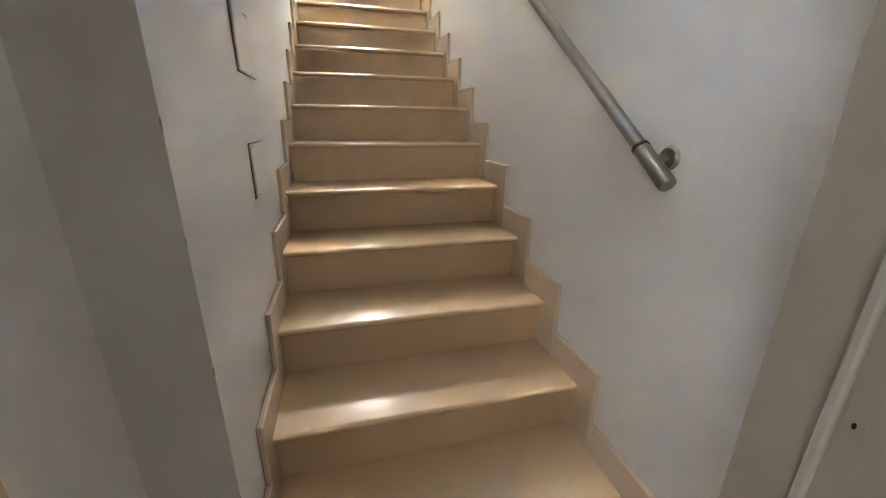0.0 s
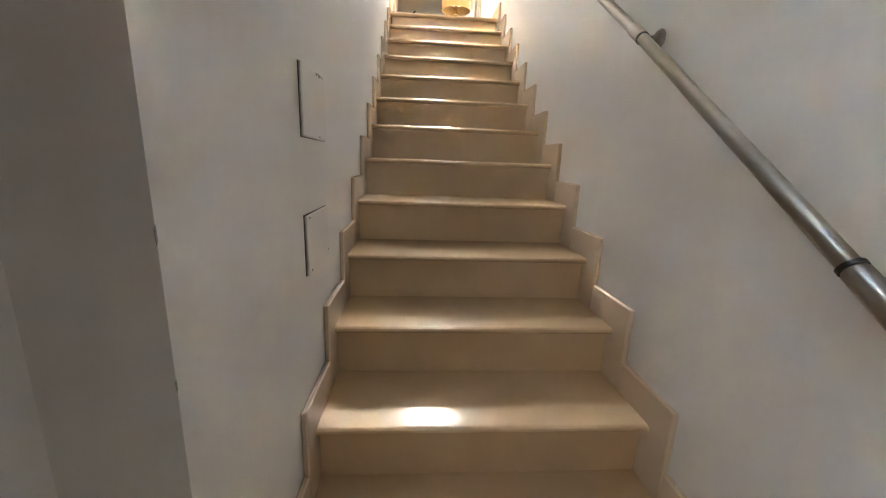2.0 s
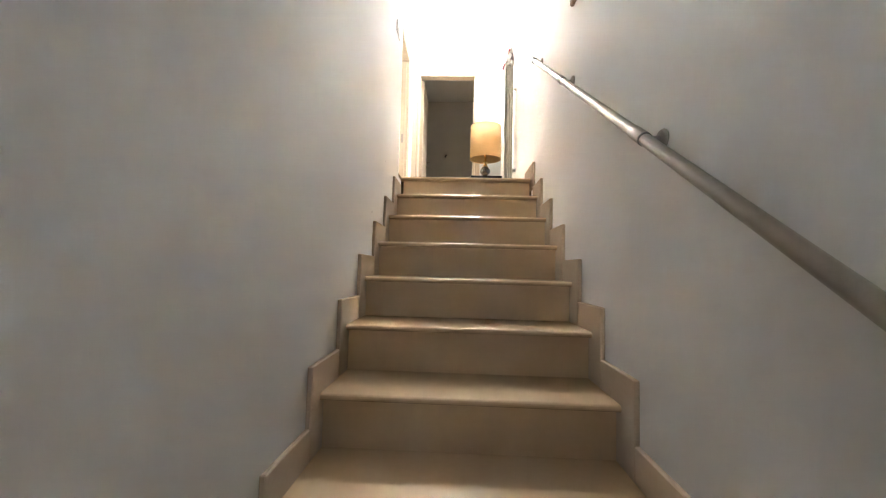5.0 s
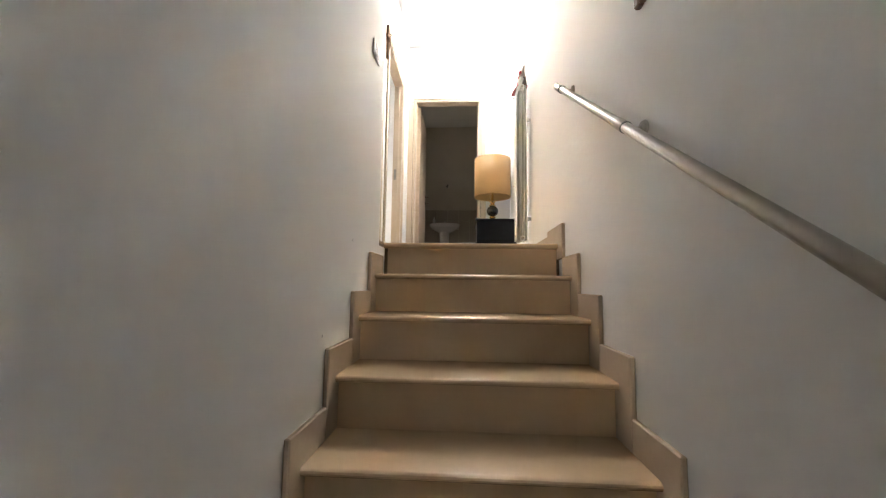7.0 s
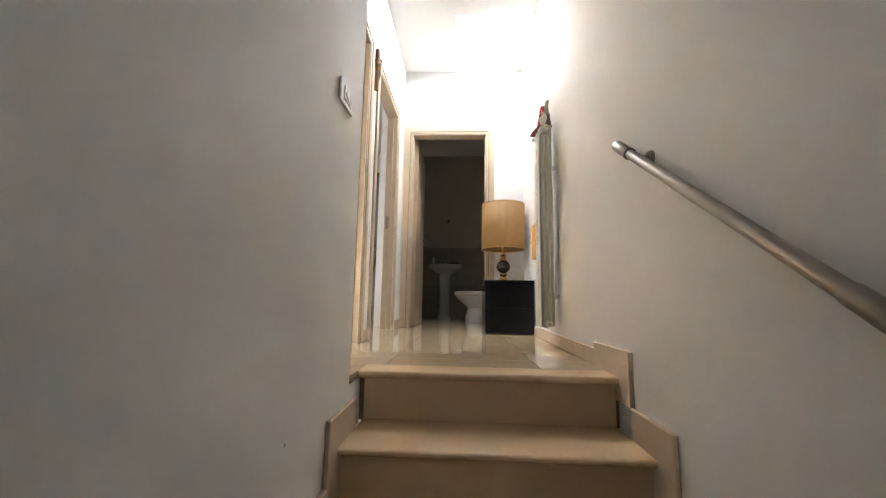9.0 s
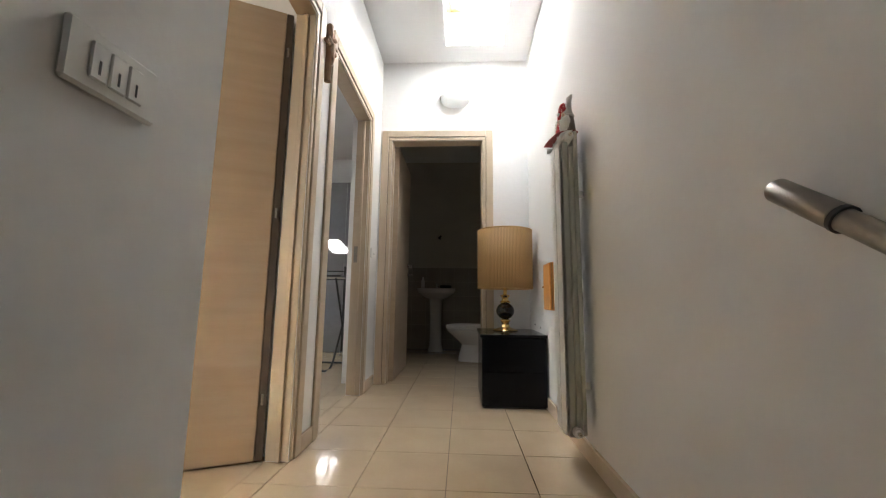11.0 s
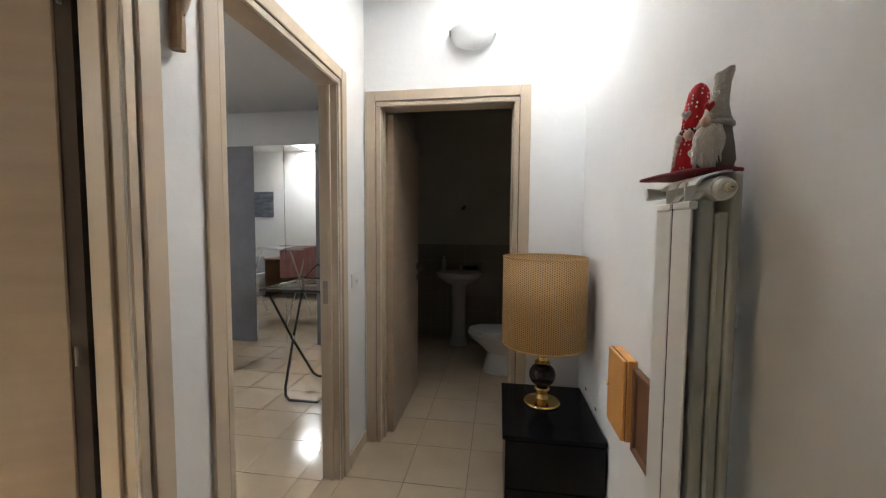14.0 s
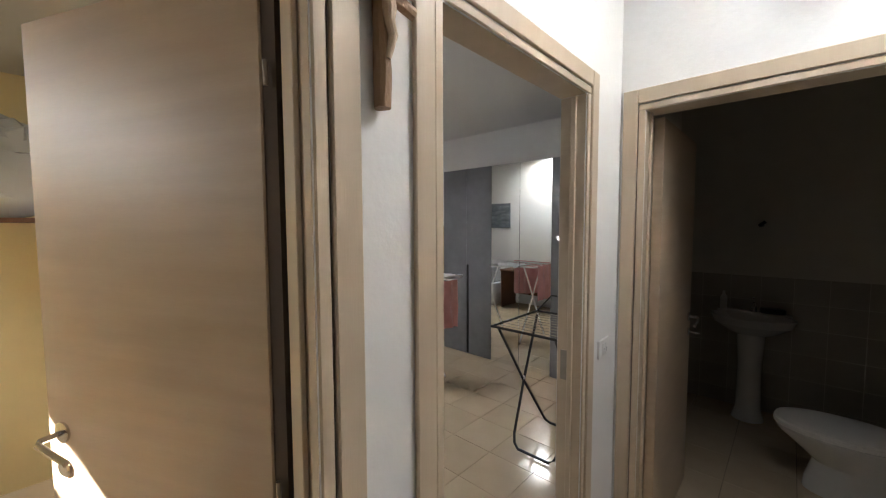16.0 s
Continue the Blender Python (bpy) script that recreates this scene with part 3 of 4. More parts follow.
part("strike_plate", boxes((0.7635, 0.7645, -3.998, -3.978, LOW + 0.89, LOW + 0.97), bevel=0.0003), GREIGE, door4)
part("strike_hole", ball((0.7635, -3.988, LOW + 0.93), 0.0032, (0.15, 0.7, 1.3)), DARK, door4)

# ---- things on the stairs ----
def handrail():
    """A round steel rail in sleeves, on brackets with wall flanges."""
    t = thing("handrail", "brushed steel round handrail on wall brackets", "handrail")

    def at(y):
        if y > -2.70:
            return Vector((0.943 + (y + 2.70) * 0.006, y, 0.861 + (y + 0.149) * 0.7085))
        return Vector((0.943 + (y + 2.70) * 0.007, y, -0.9465 + (y + 2.70) * 0.742))
    d = (at(0) - at(-1)).normalized()
    joints = (-3.42, -2.70, -1.852, -1.0, -0.285)
    part("rail", tube([at(-3.45), at(-2.70), at(-0.2)], 0.0166, 20), STEEL, t)
    for y0, y1 in ((-3.512, -3.415), (-0.245, -0.149)):
        part("end_sleeve", tube([at(y0), at(y0) + d * 0.004, at(y1) - d * 0.004, at(y1)], [0.0178, 0.0198, 0.0198, 0.0178], 20), STEEL, t, "steel end sleeve")
    for y in joints[1:4]:
        part("sleeve", tube([at(y - 0.005), at(y - 0.003), at(y + 0.055), at(y + 0.06)], [0.0178, 0.0190, 0.0190, 0.0178], 20), STEEL, t)
        part("joint_ring", tube([at(y - 0.010), at(y - 0.005)], 0.0192, 20), BLACK, t, "dark seam ring")
    for y in (-3.411, -0.251):
        part("joint_ring", tube([at(y - 0.003), at(y + 0.003)], 0.0205, 20), BLACK, t, "dark seam ring")
    for y in (-3.441, -2.706, -1.858, -1.03, -0.307):
        p = at(y)
        wall_p = Vector((0.9995, p.y, p.z))
        br = part("bracket", tube([p, p + Vector((0.02, 0, -0.002)), wall_p - Vector((0.006, 0, 0))], [0.011, 0.010, 0.011], 14), STEEL, t)
        fl = lathe([(0.028, 0), (0.029, 0.004), (0.024, 0.010), (0.012, 0.013)], 24)
        bmesh.ops.transform(fl, matrix=pose(wall_p.x, wall_p.y, wall_p.z, 0, -90, 0), verts=fl.verts)
        part("flange", fl, STEEL, br)
    return t


handrail()


def junction_cover(y0, y1, z0, z1, lean, chips):
    t = thing("junction_box_cover", "white painted junction box cover with chipped edges", "cover plate", (-0.018, (y0 + y1) / 2, (z0 + z1) / 2), group="covers beside the stairs")
    w, h = (y1 - y0) / 2, (z1 - z0) / 2
    # thin dark sheet on the wall paints the shade around the cover
    part("cover_gap_shade", boxes((0.0004, 0.0018, -w - 0.0026, w + 0.001, -h - 0.001, h + 0.0012)), DARK, t, "dark sheet for the shaded gap around the cover")
    pl = part("cover", boxes((0.002, 0.009, -w, w, -h, h), bevel=0.003), PANELPAINT, t)
    pl.rotation_euler = (radians(lean), 0, 0)
    for u, v in chips:
        part("screw", ball((0.009, u, v), 0.0032, (0.4, 1, 1)), DARK, t, "dark screw hole")
    return t


junction_cover(-2.935, -2.70, -1.290, -1.116, -0.6, ((0.02, 0.083), (0.05, 0.083), (0.035, -0.080)))
junction_cover(-2.942, -2.712, -1.648, -1.486, 0.5, ((-0.09, 0.072), (-0.085, -0.072), (0.10, -0.055)))
crack = thing("plaster_chip", "dark chip in the plaster above a cover", "wall damage", (-0.018, -2.70, -1.108))
part("chip", ball((0.0005, -0.03, -0.002), 0.010, (0.12, 3.4, 0.32), wobble=0.6), GREYPLASTIC, crack)


for z, r in ((-0.62, 0.0035), (-0.93, 0.0045), (-1.16, 0.003), (-1.43, 0.004), (-1.62, 0.003), (-1.88, 0.0035)):
    cp = thing("plaster_chip", "small dark chip on the worn wall corner", "wall damage", (-0.0185, -3.4895, z), group="chips along the stair wall corner")
    part("chip", ball((0, 0, 0), r, (0.35, 0.35, 2.6), wobble=0.7), GREYPLASTIC, cp)


def switch_plate(at, turn, n, w):
    t = thing("light_switch", "white plastic light switch plate with rockers", "light switch", at, turn, "wall switches")
    part("plate", boxes((-w / 2, w / 2, 0.0003, 0.010, -0.04, 0.04), bevel=0.004), PLASTIC, t)
    for i in range(n):
        u = (i - (n - 1) / 2) * 0.026
        bm = boxes((u - 0.012, u + 0.012, 0.009, 0.0135, -0.024, 0.024), bevel=0.002)
        part("rocker", bm, PLASTIC, t)
        part("mark", boxes((u - 0.0015, u + 0.0015, 0.0132, 0.0139, -0.016, 0.002)), BLACK, t)
    return t


switch_plate((-0.018, -0.343, 0.957), -90, 3, 0.132)
switch_plate((-0.27, 2.17, 1.035), -90, 2, 0.12)

pf = thing("picture_frame", "brown wooden picture frame hung on the stair wall", "picture", (1.0, -1.24, 0.88))
part("frame", boxes((-0.022, -0.0005, -0.205, -0.175, -0.26, 0.26), (-0.022, -0.0005, 0.175, 0.205, -0.26, 0.26), (-0.022, -0.0005, -0.175, 0.175, -0.26, -0.228), (-0.022, -0.0005, -0.175, 0.175, 0.228, 0.26), bevel=0.005), BROWNWOOD, pf)
part("print", boxes((-0.010, -0.001, -0.176, 0.176, -0.229, 0.229)), CREAM, pf, "pale print")

# ---- lower hall ----
pa = thing("painting", "frameless red canvas painting with a cream flower", "painting", (-0.185, -3.875, -1.09))
part("canvas", boxes((0.0005, 0.022, -0.28, 0.28, -0.30, 0.30), bevel=0.003), PAINTRED, pa)
for a in range(7):
    bm = ball((0, 0, 0), 0.034, (0.06, 0.72, 1.0), wobble=0.15)
    bmesh.ops.transform(bm, matrix=pose(0.0235, 0.20, -0.03) @ pose(0, 0, 0, a * 360 / 7) @ pose(0, 0, 0.026), verts=bm.verts)
    part("petal", bm, CREAM, pa, "cream petal")
part("stem", tube([(0.023, 0.20, -0.06), (0.023, 0.17, -0.13), (0.023, 0.16, -0.28)], 0.004), DARK, pa)
so = thing("wall_socket", "white wall socket box with a dark slot", "socket", (-0.185, -3.735, -1.74))
part("plate", boxes((0.0005, 0.014, -0.05, 0.05, -0.05, 0.05), bevel=0.006), PLASTIC, so)
part("slot", boxes((0.0135, 0.0146, -0.03, 0.03, 0.012, 0.015)), GREYPLASTIC, so)

# ---- landing ----
sc = thing("wall_sconce", "frosted half-bowl glass wall lamp, unlit", "wall lamp", (0.376, 2.335, 2.425))
bm = bmesh.new()
NS, NT = 26, 10
rows = []
for j in range(NT + 1):
    v = j / NT
    rr, zz = 0.13 * math.sin(v * math.pi / 2) ** 0.75, -0.095 * math.cos(v * math.pi / 2) + 0.012
    rows.append([bm.verts.new((rr * math.cos(math.pi * (1 + i / NS)), 0.9 * rr * math.sin(math.pi * (1 + i / NS)) - 0.004, zz)) for i in range(NS + 1)])
for a, b in zip(rows, rows[1:]):
    for i in range(NS):
        bm.faces.new((a[i], a[i + 1], b[i + 1], b[i]))
bmesh.ops.remove_doubles(bm, verts=bm.verts, dist=1e-5)
bmesh.ops.solidify(bm, geom=bm.faces[:], thickness=0.004)
part("glass_bowl", bm, FROST, sc)
part("back_plate", boxes((-0.06, 0.06, -0.012, -0.0005, -0.05, 0.01), bevel=0.004), PLASTIC, sc)
for sgn in (-1, 1):
    part("clip", boxes((0.126 * sgn - 0.008, 0.126 * sgn + 0.008, -0.034, -0.0005, -0.012, 0.018), bevel=0.003), CHROME, sc, "chrome clip")


def radiator():
    """Two aluminium sections: flat fronts, webs behind, capped tops with vent flaps, headers and plugs."""
    t = thing("radiator", "tall narrow white two-section radiator on the wall", "radiator", (0, 0, 0))
    z0, z1, xf = 0.10, 1.378, 0.875
    for y0 in (0.873, 0.950):
        y1 = y0 + 0.071
        sec = part("section", boxes((xf, xf + 0.005, y0, y1, z0 + 0.03, z1), bevel=0.0016), ENAMEL, t)
        part("panel_cap", boxes((xf - 0.0015, xf + 0.013, y0 + 0.0003, y1 - 0.0003, z1 + 0.0004, z1 + 0.016), bevel=0.003), ENAMEL, sec)
        part("web", boxes((xf + 0.0052, xf + 0.0165, (y0 + y1) / 2 - 0.002, (y0 + y1) / 2 + 0.002, z0 + 0.03, z1 - 0.004)), ENAMEL_SHADED, sec)
        part("column", boxes((xf + 0.017, xf + 0.046, y0 + 0.010, y1 - 0.010, z0 + 0.02, z1 + 0.02), bevel=0.007), ENAMEL_SHADED, sec)
        part("inner_fin", boxes((xf + 0.0465, xf + 0.067, y0 + 0.005, y1 - 0.005, z0 + 0.03, z1 - 0.004), bevel=0.004), ENAMEL_SHADED, sec)
        part("rear_fin", boxes((xf + 0.0675, xf + 0.086, y0 + 0.001, y1 - 0.001, z0 + 0.03, z1 + 0.068), bevel=0.006), ENAMEL_SHADED, sec)
        flap = prism([(xf + 0.014, z1 + 0.019), (xf + 0.016, z1 + 0.018), (xf + 0.031, z1 + 0.034), (xf + 0.030, z1 + 0.041), (xf + 0.027, z1 + 0.040), (xf + 0.027, z1 + 0.035)], y0 + 0.004, y1 - 0.004, "y")
        part("vent_flap", flap, ENAMEL, sec)
        part("rib", boxes((xf + 0.004, xf + 0.024, (y0 + y1) / 2 - 0.0012, (y0 + y1) / 2 + 0.0012, z1 + 0.0165, z1 + 0.052)), ENAMEL, sec)
        arc = [(xf + 0.066 - 0.060 * math.cos(a), z1 + 0.040 + 0.030 * math.sin(a)) for a in [math.radians(8 + 82 * k / 7) for k in range(8)]]
        inner = [(xf + 0.066 - 0.056 * math.cos(a), z1 + 0.040 + 0.0265 * math.sin(a)) for a in [math.radians(8 + 82 * k / 7) for k in range(8)]]
        part("hood", prism(arc + inner[::-1], y0 + 0.0005, y1 - 0.0005, "y"), ENAMEL, sec)
    for z in (z1 + 0.036, z0 + 0.045):
        hd = part("header", tube([(xf + 0.046, 0.862, z), (xf + 0.046, 1.030, z)], 0.021, 24), ENAMEL, t)
        part("plug", tube([(xf + 0.046, 0.846, z), (xf + 0.046, 0.850, z), (xf + 0.046, 0.8615, z)], [0.012, 0.016, 0.018], 24), PLASTIC, hd, "round plug")
        part("plug_pin", tube([(xf + 0.046, 0.836, z), (xf + 0.046, 0.8375, z), (xf + 0.046, 0.8455, z)], [0.0065, 0.008, 0.008], 16), CREAM, hd)
        part("pin_slot", boxes((xf + 0.0435, xf + 0.0485, 0.8352, 0.8359, z - 0.0008, z + 0.0008)), DARK, hd)
    # the slit between the fronts is filled dark to paint its shade
    part("section_gap_shade", boxes((xf + 0.0012, xf + 0.0048, 0.9442, 0.9498, z0 + 0.03, z1 + 0.014)), DARK, t, "dark strip for the shade between the sections")
    vz = z1 + 0.040
    part("bleed_valve", tube([(xf + 0.044, 1.0305, vz), (xf + 0.030, 1.046, vz), (xf + 0.012, 1.050, vz), (xf - 0.006, 1.050, vz), (xf - 0.012, 1.050, vz)], [0.010, 0.010, 0.012, 0.014, 0.012], 16), ENAMEL, t, "white valve head")
    for hz in (0.30, 1.15):
        part("wall_hook", boxes((xf + 0.0862, 0.9995, 0.935, 0.955, hz, hz + 0.03), bevel=0.001), ENAMEL, t)
    part("pipe", tube([(xf + 0.046, 1.03, z0 + 0.045), (xf + 0.046, 1.06, z0 + 0.045), (xf + 0.07, 1.075, z0 + 0.045), (0.9995, 1.075, z0 + 0.045)], 0.009, 10), CHROME, t)
    return t


radiator()

solid("felt_tray", prism([(0.855, 1.075), (0.862, 0.99), (0.885, 0.905), (0.945, 0.882), (0.975, 0.90), (0.978, 1.05), (0.93, 1.08)], 0.0, 0.007, "z", 0.0022), DARKRED, "dark red felt board lying on the radiator", "board", at=(0, 0, 1.4485))


def heart_shape(bm, at, size):
    """A puffy felt heart facing -y."""
    tmp = bmesh.new()
    n = 22
    rim = []
    for k in range(n):
        a = 2 * math.pi * k / n
        rim.append((math.sin(a) ** 3, (13 * math.cos(a) - 5 * math.cos(2 * a) - 2 * math.cos(3 * a) - math.cos(4 * a)) / 16))
    rings = [[tmp.verts.new((at[0] + size * q * u, at[1] - d, at[2] + size * q * v)) for u, v in rim] for q, d in ((1.0, 0.0), (1.0, 0.0025), (0.75, 0.0045), (0.3, 0.0055))]
    for a, b in zip(rings, rings[1:]):
        for k in range(n):
            tmp.faces.new((a[k], a[(k + 1) % n], b[(k + 1) % n], b[k]))
    tmp.faces.new(rings[-1])
    bmesh.ops.recalc_face_normals(tmp, faces=tmp.faces)
    join(bm, tmp)


def gnome(name, label, at, turn, red):
    """A stuffed cloth gnome as one plain figure: body, hat, nose, plaits or beard, felt hearts."""
    bm = bmesh.new()
    lathe([(0.001, 0), (0.038, 0.001), (0.044, 0.02), (0.041, 0.05), (0.034, 0.078), (0.030, 0.096)], 24, bm=bm)
    for v in bm.verts:
        v.co += 0.004 * noise.noise_vector(v.co * 40)
    mats = [DOTRED if red else TAUPE, DOTRED if red else GREYFELT, FUR, SKIN, REDFELT, WHITECLOTH, BLACK]
    spans = [(0, 0, len(bm.faces))]

    def add(mat, fn, *args, **kw):
        start = len(bm.faces)
        fn(*args, **kw)
        spans.append((mat, start, len(bm.faces)))
    if red:
        add(1, tube, [(0, 0, 0.088), (0.001, 0, 0.12), (0.004, 0, 0.150), (0.006, 0.001, 0.172), (0.007, 0.002, 0.184), (0.007, 0.002, 0.190)], [0.033, 0.031, 0.028, 0.023, 0.014, 0.003], 22, bm=bm)
        add(6, lathe, [(0.0335, 0.086), (0.0355, 0.087), (0.0355, 0.092), (0.0335, 0.093)], 24, bm=bm)
        for k in range(20):
            a = 2 * math.pi * k / 20
            add(5, ball, (0.0360 * math.cos(a), 0.0360 * math.sin(a), 0.0895), 0.0024, bm=bm)
        for sx in (-1, 1):
            for k in range(5):
                add(5, ball, (sx * (0.030 + 0.003 * k), -0.024 + 0.002 * k, 0.074 - 0.0125 * k), 0.0098 - 0.0006 * k, (1, 1, 1.1), bm)
            add(4, lathe, [(0.003, 0.0), (0.010, -0.002), (0.005, 0.016)], 10, (sx * 0.043, -0.014, 0.002), bm)
        add(5, heart_shape, bm, (-0.012, -0.0285, 0.122), 0.0125)
        add(5, heart_shape, bm, (0.014, -0.043, 0.036), 0.0125)
        add(3, ball, (0, -0.040, 0.078), 0.0115, (1, 1, 0.95), bm)
    else:
        start = len(bm.faces)
        first = len(bm.verts)
        tube([(0, 0, 0.088), (0.001, 0, 0.106), (0.004, 0, 0.128), (0.008, 0, 0.149), (0.012, 0, 0.168), (0.014, 0, 0.183), (0.015, 0, 0.190)], [0.038, 0.029, 0.0215, 0.0185, 0.0195, 0.023, 0.022], 24, bm=bm)
        bm.verts.ensure_lookup_table()
        for v in bm.verts[first:]:
            k = max(0.0, (v.co.z - 0.135) / 0.055)
            v.co.y *= 1 - 0.55 * min(1, k)
            v.co.z += 0.006 * min(1.0, k * k) * (v.co.x - 0.014) / 0.02
            v.co += 0.0035 * noise.noise_vector(v.co * 48)
        spans.append((1, start, len(bm.faces)))
        add(1, lathe, [(0.036, 0.082), (0.0405, 0.084), (0.0400, 0.090), (0.033, 0.095)], 24, bm=bm)
        add(2, ball, (0, -0.024, 0.046), 0.041, (0.90, 0.66, 1.15), bm, wobble=0.20)
        for k in range(34):
            a = random.uniform(-1.0, 1.0)
            x0, zt = 0.034 * a, random.uniform(0.055, 0.085)
            add(2, tube, [(x0 * 0.7, -0.036 + 0.010 * a * a, zt), (x0, -0.049 + 0.014 * a * a, zt - 0.030), (x0 * 1.05 + random.uniform(-0.004, 0.004), -0.044 + 0.014 * a * a, zt - random.uniform(0.050, 0.072))], [0.0035, 0.0045, 0.0008], 6, bm=bm)
        add(4, heart_shape, bm, (-0.003, -0.0245, 0.122), 0.0115)
        add(5, heart_shape, bm, (0.007, -0.0190, 0.144), 0.0085)
        add(3, ball, (0, -0.047, 0.089), 0.0115, (1, 1, 0.95), bm)
    me = bpy.data.meshes.new(name)
    bm.faces.ensure_lookup_table()
    for k, a, b in spans:
        for f in bm.faces[a:b]:
            f.material_index, f.smooth = k, True
    bm.to_mesh(me)
    bm.free()
    for m in mats:
        me.materials.append(m)
    ob = new(name, me)
    ob.matrix_world = pose(*at, 0, 0, turn) @ Matrix.Diagonal((0.76, 0.76, 0.95, 1))
    return tagged(ob, label, "doll", "cloth gnomes on the radiator")


gnome("gnome_doll", "cloth gnome doll in a dotted red hat", (0.928, 0.985, 1.4558), -45, True)
gnome("gnome_doll", "cloth gnome doll with grey hat and white beard", (0.938, 0.930, 1.4558), -52, False)


def key_cabinet():
    t = thing("key_cabinet", "honey-coloured wooden key cabinet on the wall", "key cabinet", (1.0, 1.525, 0.762))
    part("box", boxes((-0.034, -0.0005, -0.085, 0.085, -0.14, 0.14), bevel=0.003), HONEY, t)
    d = part("door", boxes((-0.048, -0.0345, -0.083, 0.083, -0.138, 0.138), bevel=0.003), HONEY, t)
    part("edge_groove", boxes((-0.0346, -0.0341, -0.084, 0.084, -0.139, 0.139)), BROWNWOOD, t)
    part("knob", ball((-0.053, 0.066, 0.0), 0.006), BRASS, d)
    part("hinge", tube([(-0.036, 0.0865, -0.02), (-0.036, 0.0865, 0.02)], 0.0025, 8), BRASS, t)
    return t


key_cabinet()
bf = thing("wooden_photo_frame", "small dark wooden frame hung beside the key cabinet", "picture frame", (1.0, 1.335, 0.745))
part("frame", boxes((-0.022, -0.0005, -0.095, -0.075, -0.14, 0.14), (-0.022, -0.0005, 0.075, 0.095, -0.14, 0.14), (-0.022, -0.0005, -0.075, 0.075, -0.14, -0.12), (-0.022, -0.0005, -0.075, 0.075, 0.12, 0.14), bevel=0.003), BROWNWOOD, bf)
part("panel", boxes((-0.012, -0.001, -0.0755, 0.0755, -0.1205, 0.1205)), BROWNWOOD, bf)

bc = thing("black_cabinet", "low glossy black bedside cabinet", "cabinet", (0.565, 1.715, 0))
part("carcass", boxes((0.012, 0.424, 0.012, 0.545, 0.012, 0.436), bevel=0.002), BLACKGLOSS, bc)
part("top", boxes((0.0, 0.428, 0.0, 0.548, 0.4365, 0.458), bevel=0.003), BLACKGLOSS, bc)
part("drawer_front", boxes((0.014, 0.422, 0.0, 0.0115, 0.225, 0.433), bevel=0.0015), BLACKGLOSS, bc)
part("drawer_front", boxes((0.014, 0.422, 0.0, 0.0115, 0.014, 0.221), bevel=0.0015), BLACKGLOSS, bc)
part("plinth", boxes((0.02, 0.416, 0.02, 0.54, 0.0, 0.0115)), BLACK, bc)


def table_lamp():
    t = thing("table_lamp", "table lamp with woven straw shade and brass base", "lamp", (0.765, 2.055, 0.4585))
    part("base", lathe([(0.001, 0), (0.088, 0.0), (0.090, 0.004), (0.084, 0.010), (0.060, 0.016), (0.034, 0.026), (0.026, 0.045), (0.030, 0.062), (0.038, 0.072), (0.034, 0.080), (0.02, 0.086)], 40), BRASS, t)
    part("ball", ball((0, 0, 0.143), 0.066, (1, 1, 0.93)), GLASSBLACK, t, "black glass ball")
    part("neck", lathe([(0.02, 0.196), (0.038, 0.202), (0.040, 0.208), (0.026, 0.218), (0.022, 0.236), (0.034, 0.250), (0.036, 0.256), (0.014, 0.262), (0.012, 0.330), (0.017, 0.335), (0.017, 0.385), (0.001, 0.386)], 32), BRASS, t)
    z0, z1, r, n = 0.306, 0.738, 0.204, 64
    bm = bmesh.new()
    uvl = bm.loops.layers.uv.new("UVMap")
    for i in range(n):
        a, b = 2 * math.pi * i / n, 2 * math.pi * (i + 1) / n
        f = bm.faces.new([bm.verts.new((r * math.cos(q), r * math.sin(q), z)) for q, z in ((a, z0), (b, z0), (b, z1), (a, z1))])
        for lp, (q, z) in zip(f.loops, ((a, z0), (b, z0), (b, z1), (a, z1))):
            lp[uvl].uv = (z, q * r)
    bmesh.ops.remove_doubles(bm, verts=bm.verts, dist=1e-5)
    me = bpy.data.meshes.new("shade")
    bm.to_mesh(me)
    bm.free()
    me.materials.append(WEAVE)
    for p in me.polygons:
        p.use_smooth = True
    sh = new("shade", me)
    sh.parent = t
    sh.modifiers.new("thick", "SOLIDIFY").thickness = 0.003
    tagged(sh, "woven straw drum shade")
    for z in (z0, z1):
        part("rim", tube([((r - 0.0015) * math.cos(2 * math.pi * i / 48), (r - 0.0015) * math.sin(2 * math.pi * i / 48), z) for i in range(48)], 0.0035, 8, True), WEAVE, sh)
    part("inner_diffuser", lathe([(0.110, z1 - 0.34), (0.110, z1 - 0.045), (0.105, z1 - 0.040), (0.001, z1 - 0.040)], 40), WHITECLOTH, t, "white inner shade")
    for k in range(3):
        a = 2 * math.pi * k / 3 + 0.4
        part("spoke", tube([(0.108 * math.cos(a), 0.108 * math.sin(a), z1 - 0.05), (0.2 * math.cos(a), 0.2 * math.sin(a), z1 - 0.012)], 0.002, 6), BRASS, t)
    part("fitter", tube([(0.02 * math.cos(i * 0.7), 0.02 * math.sin(i * 0.7), z0 + 0.03) for i in range(9)], 0.002, 6, True), BRASS, t)
    return t


table_lamp()

bm = tube([(0.020, 0.0, 0.0), (0.020, 0.002, 0.06), (0.021, -0.002, 0.15), (0.020, 0.002, 0.23), (0.020, 0.0, 0.315)], [0.0155, 0.017, 0.0155, 0.017, 0.016], 12)
tube([(0.026, -0.066, 0.190), (0.024, -0.03, 0.200), (0.024, 0.03, 0.204), (0.026, 0.074, 0.192)], [0.011, 0.013, 0.013, 0.011], 10, bm=bm)
for v in bm.verts:
    v.co += 0.0035 * noise.noise_vector(v.co * 55)
cross_faces = len(bm.faces)
